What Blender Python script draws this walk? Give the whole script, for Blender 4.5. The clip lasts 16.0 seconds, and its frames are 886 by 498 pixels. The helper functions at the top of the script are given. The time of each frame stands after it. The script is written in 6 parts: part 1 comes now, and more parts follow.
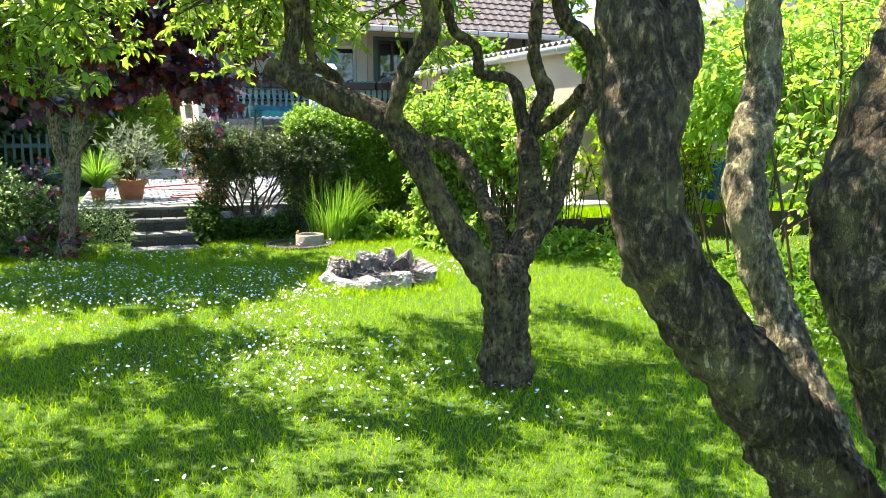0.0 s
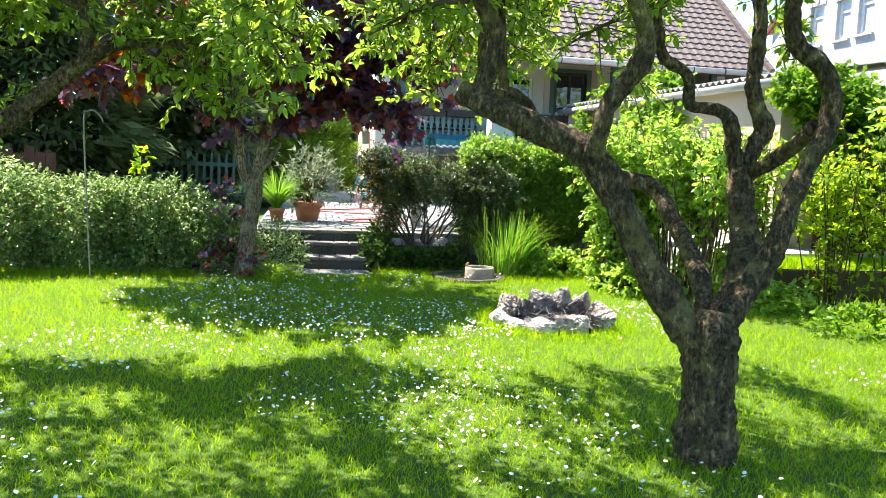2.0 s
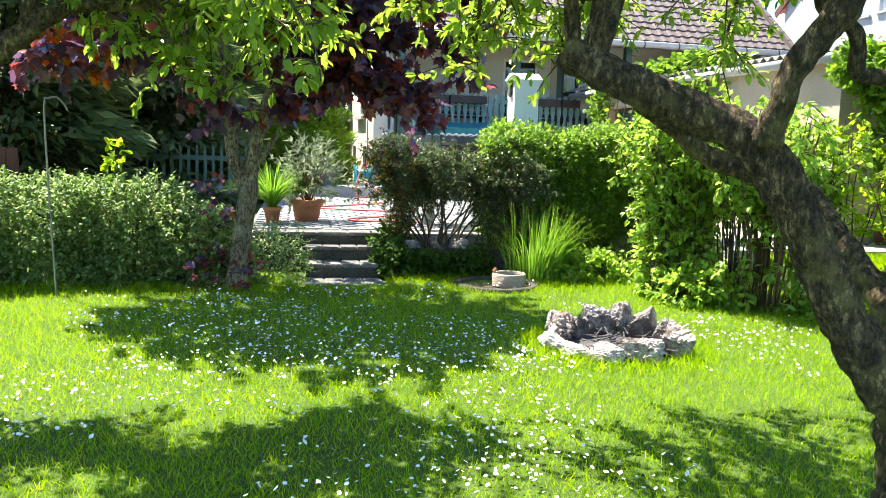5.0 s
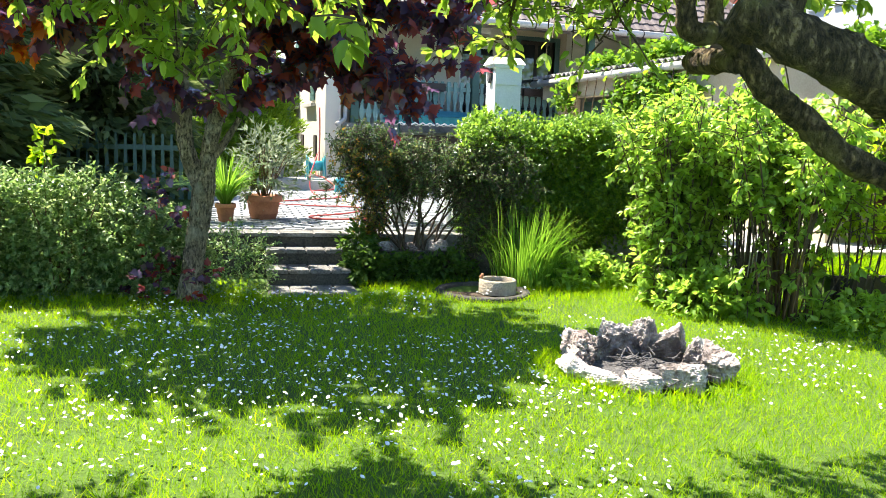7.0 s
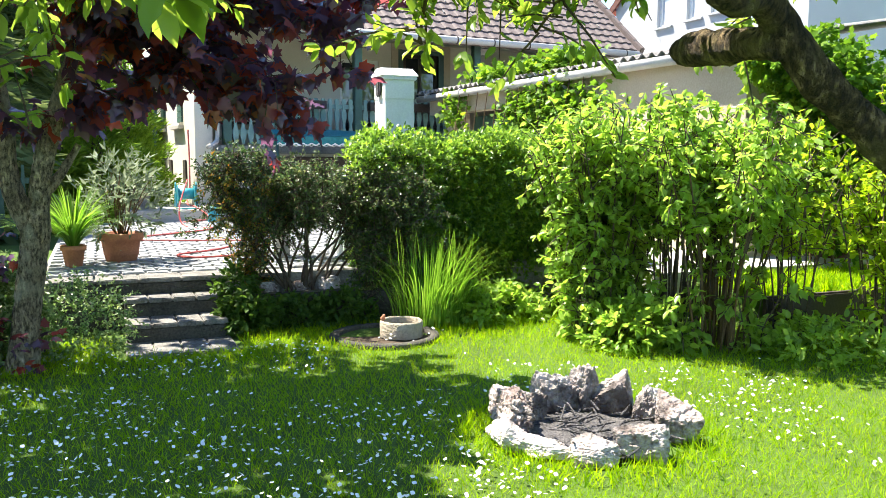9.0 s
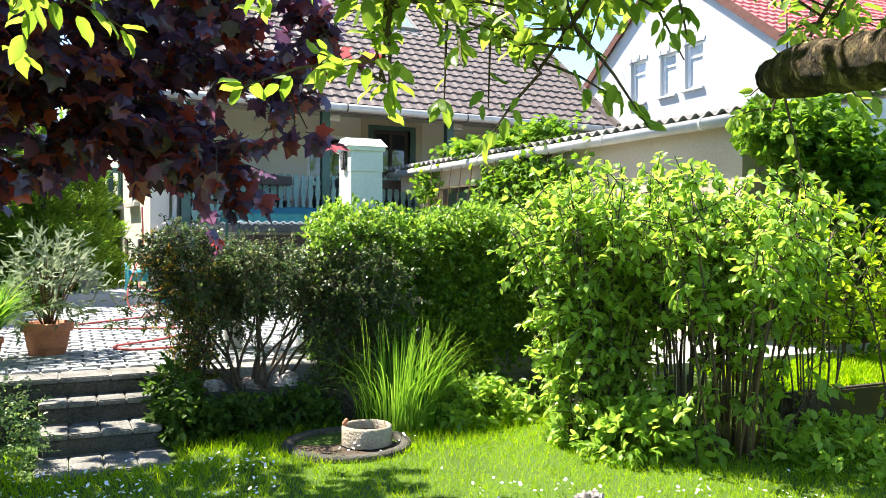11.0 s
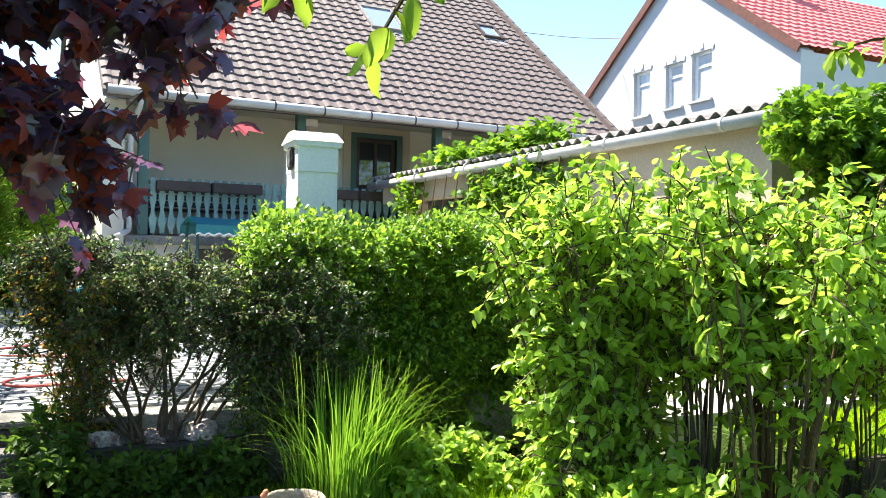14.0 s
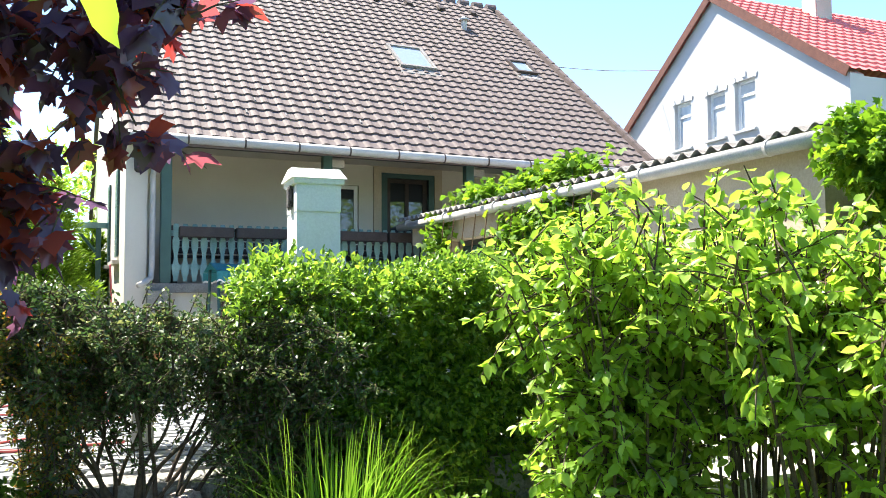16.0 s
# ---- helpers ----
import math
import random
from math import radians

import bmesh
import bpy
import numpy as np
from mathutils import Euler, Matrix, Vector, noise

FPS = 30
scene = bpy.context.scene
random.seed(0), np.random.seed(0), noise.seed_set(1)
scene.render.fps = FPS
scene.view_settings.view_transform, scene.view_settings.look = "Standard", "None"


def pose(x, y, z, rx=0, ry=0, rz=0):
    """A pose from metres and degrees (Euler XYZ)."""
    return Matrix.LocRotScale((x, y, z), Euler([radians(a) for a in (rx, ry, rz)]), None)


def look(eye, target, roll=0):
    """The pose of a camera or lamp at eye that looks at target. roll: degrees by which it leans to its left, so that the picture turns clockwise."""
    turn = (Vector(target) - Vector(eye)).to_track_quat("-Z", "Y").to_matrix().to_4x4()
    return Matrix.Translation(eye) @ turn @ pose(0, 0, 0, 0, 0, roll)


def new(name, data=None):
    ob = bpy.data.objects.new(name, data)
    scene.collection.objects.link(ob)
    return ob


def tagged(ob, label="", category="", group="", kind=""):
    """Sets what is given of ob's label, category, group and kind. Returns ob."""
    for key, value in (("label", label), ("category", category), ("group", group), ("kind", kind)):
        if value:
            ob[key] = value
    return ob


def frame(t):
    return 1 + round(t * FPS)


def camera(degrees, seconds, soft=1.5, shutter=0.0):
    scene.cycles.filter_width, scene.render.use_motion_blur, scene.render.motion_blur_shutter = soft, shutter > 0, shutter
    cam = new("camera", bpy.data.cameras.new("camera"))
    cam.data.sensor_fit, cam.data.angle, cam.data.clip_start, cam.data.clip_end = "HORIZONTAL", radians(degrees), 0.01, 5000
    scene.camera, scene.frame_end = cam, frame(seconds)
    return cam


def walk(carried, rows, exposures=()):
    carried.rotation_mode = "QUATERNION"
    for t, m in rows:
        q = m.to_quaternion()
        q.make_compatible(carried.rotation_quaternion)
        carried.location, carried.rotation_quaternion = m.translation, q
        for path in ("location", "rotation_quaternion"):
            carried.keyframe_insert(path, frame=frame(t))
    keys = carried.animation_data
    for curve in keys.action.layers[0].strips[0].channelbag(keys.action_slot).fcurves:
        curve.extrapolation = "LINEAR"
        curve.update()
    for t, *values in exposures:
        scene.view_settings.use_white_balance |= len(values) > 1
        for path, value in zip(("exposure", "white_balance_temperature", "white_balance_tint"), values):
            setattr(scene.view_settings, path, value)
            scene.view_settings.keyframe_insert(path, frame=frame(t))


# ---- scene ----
cam = camera(56.0, 16.0, soft=0.75)
METRES, EYE, TILT, LEAN, TURN = 6.8, 1.5, -3.0, 0.0, -20.1
ROWS = [
    (0.0, 0.0, 0.0, 0.0, 0.01, -5.08, -0.07),
    (0.5, -0.0088, 0.0024, 0.0011, 3.33, -3.75, -1.2),
    (1.0, -0.0153, 0.009, 0.001, 5.9, -3.45, -2.28),
    (1.5, -0.0211, 0.0352, 0.001, 8.85, -3.34, -2.56),
    (2.0, -0.0273, 0.0619, 0.0028, 11.17, -3.21, -2.95),
    (2.5, -0.0474, 0.0835, 0.0033, 11.6, -3.0, -3.07),
    (3.0, -0.0729, 0.1059, 0.0073, 11.57, -2.94, -2.46),
    (3.5, -0.0862, 0.1395, 0.0057, 11.48, -2.97, -2.1),
    (4.0, -0.09, 0.1785, 0.0101, 11.22, -3.22, -1.96),
    (6.5, -0.1811, 0.3255, 0.017, 7.35, -4.59, -2.61),
    (7.0, -0.2035, 0.3612, 0.021, 5.78, -4.54, -2.36),
    (7.5, -0.2125, 0.3906, 0.0225, 3.74, -4.51, -1.86),
    (8.0, -0.2096, 0.4376, 0.0271, 3.1, -3.66, -1.74),
    (8.5, -0.2155, 0.4745, 0.0268, 1.89, -3.45, -1.64),
    (9.0, -0.2274, 0.5081, 0.032, -2.27, -3.16, -0.16),
    (9.5, -0.2302, 0.537, 0.0328, -3.59, -1.79, 0.12),
    (12.0, -0.205, 0.6989, 0.0438, -4.33, 3.22, -0.63),
    (12.5, -0.1938, 0.7305, 0.0438, -4.34, 3.25, -1.22),
    (13.0, -0.1917, 0.7672, 0.0444, -4.3, 3.18, -1.26),
    (13.5, -0.1906, 0.7957, 0.0464, -4.32, 3.19, -1.01),
    (14.0, -0.1734, 0.8266, 0.0483, -4.28, 3.41, -0.72),
    (14.5, -0.1584, 0.8482, 0.0506, -3.35, 3.83, -0.9),
    (15.0, -0.1523, 0.8697, 0.0518, -2.39, 5.03, -0.92),
    (15.5, -0.1484, 0.8911, 0.0547, -1.99, 5.72, -0.25),
    (16.0, -0.1358, 0.9083, 0.0559, -1.01, 6.24, 0.28),
]
walk(cam, [(t, pose(0, 0, EYE, TILT, LEAN, TURN) @ pose(METRES * x, METRES * y, METRES * z, 90 + pitch, roll, yaw)) for t, x, y, z, yaw, pitch, roll in ROWS],
     exposures=[(0.0, 2.05), (6.5, 2.05), (9.5, 2.0), (12.0, 1.97), (16.0, 2.0)])

# ---- world, sun ----
SUN_TO = Vector((-0.36, 0.42, 1.0)).normalized()
world = bpy.data.worlds.new("world")
scene.world = world
world.use_nodes = True
wn = world.node_tree
sky = wn.nodes.new("ShaderNodeTexSky")
sky.sky_type, sky.sun_disc = "NISHITA", False
sky.sun_elevation = math.asin(SUN_TO.z)
sky.sun_rotation = math.atan2(SUN_TO.x, SUN_TO.y)
sky.air_density, sky.dust_density, sky.ozone_density = 0.8, 0.1, 4.4
wn.links.new(sky.outputs[0], wn.nodes["Background"].inputs[0])
wn.nodes["Background"].inputs[1].default_value = 0.118
sun = new("sun", bpy.data.lights.new("sun", "SUN"))
sun.data.energy, sun.data.angle, sun.data.color = 4.9, radians(0.53), (1.0, 0.93, 0.81)
sun.matrix_world = look(SUN_TO * 60, (0, 0, 0))
rnd = np.random.default_rng(7)


# ---- materials ----
def mat(name, c1, c2=None, rough=0.8, scale=8.0, fine=60.0, bump=0.3, metal=0.0, spec=0.4, island=0.0, obj=0.0, depth=0.02):
    """Two-scale mottled surface: large stains and fine grain between c1 and c2."""
    c2 = c2 or tuple(0.7 * v for v in c1)
    m = bpy.data.materials.new(name)
    m.use_nodes = True
    t = m.node_tree
    N, L = t.nodes.new, t.links.new
    b = t.nodes["Principled BSDF"]
    co = N("ShaderNodeNewGeometry")
    n1, n2 = N("ShaderNodeTexNoise"), N("ShaderNodeTexNoise")
    n1.inputs["Scale"].default_value, n1.inputs["Detail"].default_value = scale, 6
    n2.inputs["Scale"].default_value, n2.inputs["Detail"].default_value = fine, 4
    L(co.outputs["Position"], n1.inputs["Vector"])
    L(co.outputs["Position"], n2.inputs["Vector"])
    mx = N("ShaderNodeMath")
    mx.operation = "ADD"
    L(n1.outputs[0], mx.inputs[0])
    L(n2.outputs[0], mx.inputs[1])
    src = mx.outputs[0]
    for use, node, out in ((island, "ShaderNodeNewGeometry", "Random Per Island"), (obj, "ShaderNodeObjectInfo", "Random")):
        if use:
            g, k = N(node), N("ShaderNodeMath")
            k.operation = "MULTIPLY_ADD"
            L(g.outputs[out], k.inputs[0])
            k.inputs[1].default_value = use
            L(src, k.inputs[2])
            src = k.outputs[0]
    ramp = N("ShaderNodeValToRGB")
    mid = 1.0 + 0.5 * (island + obj)
    mr = N("ShaderNodeMapRange")
    mr.inputs[1].default_value, mr.inputs[2].default_value = mid - 0.3 - 0.4 * (island + obj), mid + 0.3 + 0.4 * (island + obj)
    L(src, mr.inputs[0])
    L(mr.outputs[0], ramp.inputs[0])
    ramp.color_ramp.elements[0].color, ramp.color_ramp.elements[1].color = (*c2, 1), (*c1, 1)
    L(ramp.outputs[0], b.inputs["Base Color"])
    b.inputs["Roughness"].default_value, b.inputs["Metallic"].default_value = rough, metal
    b.inputs["Specular IOR Level"].default_value = spec
    if bump:
        bp = N("ShaderNodeBump")
        bp.inputs["Strength"].default_value, bp.inputs["Distance"].default_value = bump, depth
        L(mx.outputs[0], bp.inputs["Height"])
        L(bp.outputs[0], b.inputs["Normal"])
    return m


def leaf_mat(name, c1, c2, c3, trans=0.45, rough=0.45, gloss=0.35):
    """Leaves: colour by leaf, light shining through, a waxy sheen."""
    m = bpy.data.materials.new(name)
    m.use_nodes = True
    t = m.node_tree
    N, L = t.nodes.new, t.links.new
    b, out = t.nodes["Principled BSDF"], t.nodes["Material Output"]
    g, ramp, tr, mix = N("ShaderNodeNewGeometry"), N("ShaderNodeValToRGB"), N("ShaderNodeBsdfTranslucent"), N("ShaderNodeMixShader")
    e = ramp.color_ramp.elements
    e[0].color, e[1].color = (*c1, 1), (*c3, 1)
    e.new(0.5).color = (*c2, 1)
    L(g.outputs["Random Per Island"], ramp.inputs[0])
    L(ramp.outputs[0], b.inputs["Base Color"])
    sat = N("ShaderNodeHueSaturation")
    sat.inputs["Hue"].default_value, sat.inputs["Saturation"].default_value, sat.inputs["Value"].default_value = 0.490, 1.04, 2.0
    L(ramp.outputs[0], sat.inputs["Color"])
    L(sat.outputs[0], tr.inputs[0])
    b.inputs["Roughness"].default_value, b.inputs["Specular IOR Level"].default_value = rough, gloss
    mix.inputs[0].default_value = trans
    L(b.outputs[0], mix.inputs[1])
    L(tr.outputs[0], mix.inputs[2])
    L(mix.outputs[0], out.inputs[0])
    return m


def bark_mat(name, c1, c2, lichen=(0.30, 0.33, 0.12)):
    m = mat(name, c1, c2, 0.95, 9, 42, 1.0, depth=0.035)
    t = m.node_tree
    N, L = t.nodes.new, t.links.new
    b = t.nodes["Principled BSDF"]
    co, v, n = N("ShaderNodeTexCoord"), N("ShaderNodeTexNoise"), N("ShaderNodeTexNoise")
    mp = N("ShaderNodeMapping")
    mp.inputs["Scale"].default_value = (48, 48, 20)
    L(co.outputs["Object"], mp.inputs[0])
    L(mp.outputs[0], v.inputs["Vector"])
    v.inputs["Scale"].default_value, v.inputs["Detail"].default_value, v.inputs["Roughness"].default_value = 1.0, 9, 0.75
    lt = N("ShaderNodeMapRange")
    lt.inputs[1].default_value, lt.inputs[2].default_value = 0.40, 0.56
    L(v.outputs[0], lt.inputs[0])
    old = b.inputs["Base Color"].links[0].from_socket
    mul = N("ShaderNodeMix")
    mul.data_type, mul.blend_type = "RGBA", "MULTIPLY"
    mul.inputs[0].default_value = 0.82
    L(old, mul.inputs[6])
    L(lt.outputs[0], mul.inputs[7])
    L(co.outputs["Object"], n.inputs["Vector"])
    n.inputs["Scale"].default_value, n.inputs["Detail"].default_value = 7, 8
    th = N("ShaderNodeMapRange")
    th.inputs[1].default_value, th.inputs[2].default_value, th.inputs[4].default_value = 0.54, 0.66, 0.65
    L(n.outputs[0], th.inputs[0])
    lm = N("ShaderNodeMix")
    lm.data_type = "RGBA"
    L(th.outputs[0], lm.inputs[0])
    L(mul.outputs[2], lm.inputs[6])
    lm.inputs[7].default_value = (*lichen, 1)
    L(lm.outputs[2], b.inputs["Base Color"])
    bp = N("ShaderNodeBump")
    bp.inputs["Strength"].default_value, bp.inputs["Distance"].default_value = 1.0, 0.02
    L(lt.outputs[0], bp.inputs["Height"])
    L(b.inputs["Normal"].links[0].from_socket, bp.inputs["Normal"])
    L(bp.outputs[0], b.inputs["Normal"])
    return m


def glass_mat(name, tint=(0.03, 0.035, 0.04), rough=0.03):
    m = mat(name, tint, tint, rough, bump=0, spec=0.8)
    return m


M_SOIL = mat("soil", (0.09, 0.062, 0.04), (0.035, 0.026, 0.018), 1.0, 3, 40, 0.8)
M_LAWN = mat("lawn_soil", (0.07, 0.13, 0.010), (0.04, 0.07, 0.008), 1.0, 1.5, 60, 0.7)
M_GRASS = leaf_mat("grass", (0.135, 0.265, 0.008), (0.195, 0.33, 0.011), (0.29, 0.39, 0.02), 0.5, 0.65, 0.06)
M_REED = leaf_mat("reed_leaf", (0.065, 0.16, 0.014), (0.11, 0.23, 0.022), (0.19, 0.32, 0.045), 0.45, 0.45, 0.25)
M_PETAL = mat("petal", (0.85, 0.85, 0.84), (0.75, 0.75, 0.76), 0.7, bump=0)
M_APPLE = leaf_mat("apple_leaf", (0.11, 0.19, 0.022), (0.17, 0.265, 0.032), (0.26, 0.35, 0.055), 0.47, 0.4, 0.45)
M_MAPLE = leaf_mat("maple_leaf", (0.075, 0.046, 0.09), (0.11, 0.05, 0.085), (0.32, 0.065, 0.035), 0.42, 0.26, 1.0)
M_PRIVET = leaf_mat("privet_leaf", (0.07, 0.15, 0.022), (0.13, 0.235, 0.030), (0.24, 0.355, 0.045), 0.46, 0.36, 0.5)
M_LILAC = leaf_mat("broad_leaf", (0.14, 0.25, 0.030), (0.22, 0.35, 0.046), (0.33, 0.46, 0.08), 0.5, 0.38, 0.5)
M_YELLOW = leaf_mat("yellow_green_leaf", (0.16, 0.27, 0.012), (0.21, 0.32, 0.02), (0.26, 0.36, 0.03), 0.55, 0.5, 0.2)
M_COTON = leaf_mat("dark_small_leaf", (0.028, 0.064, 0.018), (0.052, 0.10, 0.028), (0.15, 0.17, 0.06), 0.38, 0.38, 0.45)
M_COTON_RED = leaf_mat("tinted_small_leaf", (0.05, 0.10, 0.02), (0.13, 0.18, 0.035), (0.36, 0.18, 0.03), 0.45, 0.42, 0.3)
M_HEDGE = leaf_mat("grey_green_leaf", (0.065, 0.13, 0.030), (0.13, 0.21, 0.055), (0.33, 0.41, 0.17), 0.4, 0.4, 0.45)
M_CONIF = leaf_mat("conifer_needle", (0.06, 0.09, 0.034), (0.10, 0.14, 0.048), (0.16, 0.20, 0.07), 0.25, 0.7, 0.1)
M_THUJA = leaf_mat("thuja_spray", (0.07, 0.14, 0.014), (0.11, 0.20, 0.02), (0.17, 0.27, 0.03), 0.4, 0.6, 0.1)
M_OLEANDER = leaf_mat("silver_leaf", (0.11, 0.15, 0.08), (0.17, 0.21, 0.12), (0.25, 0.29, 0.18), 0.25, 0.5, 0.2)
M_IVY = leaf_mat("vine_leaf", (0.06, 0.14, 0.014), (0.10, 0.20, 0.018), (0.17, 0.28, 0.025), 0.45, 0.5, 0.2)
M_ORANGE = leaf_mat("orange_leaf", (0.30, 0.09, 0.01), (0.45, 0.15, 0.015), (0.35, 0.05, 0.02), 0.5)
M_BARK = bark_mat("apple_bark", (0.30, 0.215, 0.11), (0.10, 0.07, 0.036), (0.38, 0.32, 0.12))
# Pale smooth bark of the thin stem, brightened further by painted-in sunlight.
M_BARK_PALE_LIT = bark_mat("smooth_pale_lit_bark", (0.62, 0.50, 0.28), (0.34, 0.25, 0.13), (0.60, 0.52, 0.24))
M_BASIN = mat("tan_concrete", (0.42, 0.36, 0.27), (0.24, 0.20, 0.15), 0.95, 9, 60, 0.6)
# Step tops: worn concrete, with the sunlight on the treads in its lighter tone.
M_TREAD = mat("worn_lit_concrete", (0.24, 0.23, 0.21), (0.08, 0.076, 0.066), 0.95, 7, 60, 0.6)
# Mossy concrete; its darkness also holds the shade of the step fronts.
M_MOSS_SHADE = mat("mossy_shaded_concrete", (0.10, 0.092, 0.074), (0.026, 0.024, 0.019), 0.95, 6, 55, 0.8)
M_BARK2 = bark_mat("smooth_bark", (0.62, 0.49, 0.32), (0.36, 0.27, 0.17), (0.60, 0.54, 0.38))
M_TWIG = mat("twig", (0.11, 0.08, 0.055), (0.045, 0.032, 0.022), 0.9)
M_STEM = mat("shrub_stem", (0.17, 0.105, 0.05), (0.07, 0.042, 0.02), 0.9)
M_WALL = mat("cream_render", (0.66, 0.62, 0.53), (0.56, 0.52, 0.44), 0.92, 1.2, 90, 0.25, depth=0.006)
M_WHITE = mat("white_render", (0.45, 0.46, 0.47), (0.37, 0.38, 0.39), 0.9, 1.0, 60, 0.25, depth=0.006)
M_LIME = mat("whitewash", (0.78, 0.79, 0.79), (0.66, 0.67, 0.67), 0.9, 3, 60, 0.3, depth=0.006)
M_BARN = mat("sand_render", (0.52, 0.44, 0.32), (0.40, 0.33, 0.23), 0.95, 1.4, 50, 0.4, depth=0.008)
M_TILE = mat("brown_roof_tile", (0.15, 0.116, 0.107), (0.09, 0.069, 0.063), 0.75, 26, 80, 0.3, depth=0.004)
M_RED = mat("red_roof_tile", (0.70, 0.17, 0.16), (0.58, 0.11, 0.10), 0.6, 2, 40, 0.2, island=0.3)
M_ETERNIT = mat("grey_corrugated", (0.30, 0.28, 0.26), (0.17, 0.16, 0.15), 0.95, 3, 40, 0.5)
M_GREEN = mat("green_gloss_paint", (0.055, 0.12, 0.10), (0.035, 0.085, 0.07), 0.45, 4, 60, 0.1)
M_BALUST = mat("weathered_green_paint", (0.23, 0.36, 0.33), (0.14, 0.25, 0.22), 0.6, 6, 80, 0.15)
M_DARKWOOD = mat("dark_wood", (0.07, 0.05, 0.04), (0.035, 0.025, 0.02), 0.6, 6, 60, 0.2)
M_ZINC = mat("pale_gutter_paint", (0.50, 0.48, 0.45), (0.36, 0.345, 0.32), 0.55, 5, 70, 0.15)
M_GLASS = glass_mat("window_glass")
M_SKYGLASS = glass_mat("roof_window_glass", (0.25, 0.30, 0.34))
M_FRAMEW = mat("white_frame_paint", (0.78, 0.78, 0.76), (0.68, 0.68, 0.66), 0.45, bump=0)
M_STONE = mat("pale_rock", (0.72, 0.65, 0.61), (0.10, 0.055, 0.042), 0.95, 13, 45, 1.0, obj=0.35, depth=0.03)
def stone_mat(name, cx, cy):
    """Pale broken rock with brown veins, sooty towards the fire at (cx, cy)."""
    m = mat(name, (0.70, 0.64, 0.60), (0.12, 0.075, 0.06), 0.95, 6, 34, 1.0, obj=0.45, depth=0.03)
    t = m.node_tree
    N, L = t.nodes.new, t.links.new
    b = t.nodes["Principled BSDF"]
    co, off, dist, n, k, mr, mx = N("ShaderNodeNewGeometry"), N("ShaderNodeVectorMath"), N("ShaderNodeVectorMath"), N("ShaderNodeTexNoise"), N("ShaderNodeMath"), N("ShaderNodeMapRange"), N("ShaderNodeMix")
    off.operation, off.inputs[1].default_value = "MULTIPLY_ADD", (1, 1, 0)
    off.inputs[2].default_value = (-cx, -cy, 0)
    L(co.outputs["Position"], off.inputs[0])
    dist.operation = "LENGTH"
    L(off.outputs[0], dist.inputs[0])
    n.inputs["Scale"].default_value, n.inputs["Detail"].default_value = 9, 6
    L(co.outputs["Position"], n.inputs["Vector"])
    k.operation = "MULTIPLY_ADD"
    k.inputs[1].default_value = 0.32
    L(n.outputs[0], k.inputs[0])
    L(dist.outputs["Value"], k.inputs[2])
    mr.inputs[1].default_value, mr.inputs[2].default_value, mr.inputs[3].default_value, mr.inputs[4].default_value = 0.46, 0.58, 0.88, 0.0
    L(k.outputs[0], mr.inputs[0])
    mx.data_type = "RGBA"
    L(mr.outputs[0], mx.inputs[0])
    L(b.inputs["Base Color"].links[0].from_socket, mx.inputs[6])
    mx.inputs[7].default_value = (0.055, 0.042, 0.037, 1)
    L(mx.outputs[2], b.inputs["Base Color"])
    return m


FIRE = (2.10, 7.44)
M_FIRE_STONE = stone_mat("sooty_rock", *FIRE)
M_CONC = mat("old_concrete", (0.33, 0.32, 0.29), (0.15, 0.145, 0.13), 0.95, 4, 60, 0.6)
M_CONCL = mat("pale_concrete", (0.52, 0.49, 0.44), (0.38, 0.36, 0.32), 0.9, 2, 50, 0.4)
M_PAVER = mat("grey_paver", (0.34, 0.35, 0.355), (0.19, 0.197, 0.205), 0.9, 6, 90, 0.4, obj=0.5)
M_TERRA = mat("terracotta", (0.52, 0.22, 0.12), (0.36, 0.14, 0.08), 0.85, 10, 70, 0.2)
M_HOSE = mat("red_hose", (0.60, 0.12, 0.11), (0.45, 0.08, 0.07), 0.5, bump=0)
M_CLOTH = mat("teal_cloth", (0.02, 0.20, 0.22), (0.012, 0.13, 0.15), 0.6, 12, 80, 0.2)
M_ASH = mat("ash_and_charcoal", (0.16, 0.15, 0.15), (0.015, 0.014, 0.014), 1.0, 22, 90, 1.0)
M_RUST = mat("rusty_fence", (0.16, 0.065, 0.045), (0.08, 0.035, 0.03), 0.9)
M_IRON = mat("pale_steel_rod", (0.35, 0.33, 0.28), (0.22, 0.2, 0.17), 0.5, metal=0.5)
M_BLUE = mat("blue_plastic", (0.03, 0.13, 0.36), (0.02, 0.10, 0.3), 0.4, bump=0)
M_TEALP = mat("teal_plastic", (0.05, 0.33, 0.36), (0.04, 0.26, 0.3), 0.4, bump=0)

M_PLANT = leaf_mat("dark_ground_leaf", (0.04, 0.085, 0.014), (0.06, 0.12, 0.018), (0.09, 0.16, 0.025), 0.4, 0.5, 0.2)
M_PALE = leaf_mat("pale_striped_leaf", (0.30, 0.33, 0.10), (0.40, 0.40, 0.16), (0.45, 0.46, 0.22), 0.4, 0.5, 0.2)
M_CABLE = mat("orange_cable", (0.60, 0.22, 0.05), (0.45, 0.15, 0.03), 0.5, bump=0)


# ---- mesh helpers ----
def smooth(me, on=True):
    me.polygons.foreach_set("use_smooth", [on] * len(me.polygons))


def part(name, bm, material, parent=None, label="", shade=False):
    """Links a bmesh as one mesh object under a thing or under a part."""
    me = bpy.data.meshes.new(name)
    bm.to_mesh(me)
    bm.free()
    me.materials.append(material)
    if shade:
        smooth(me)
    ob = new(name, me)
    ob.parent = parent
    return tagged(ob, label)


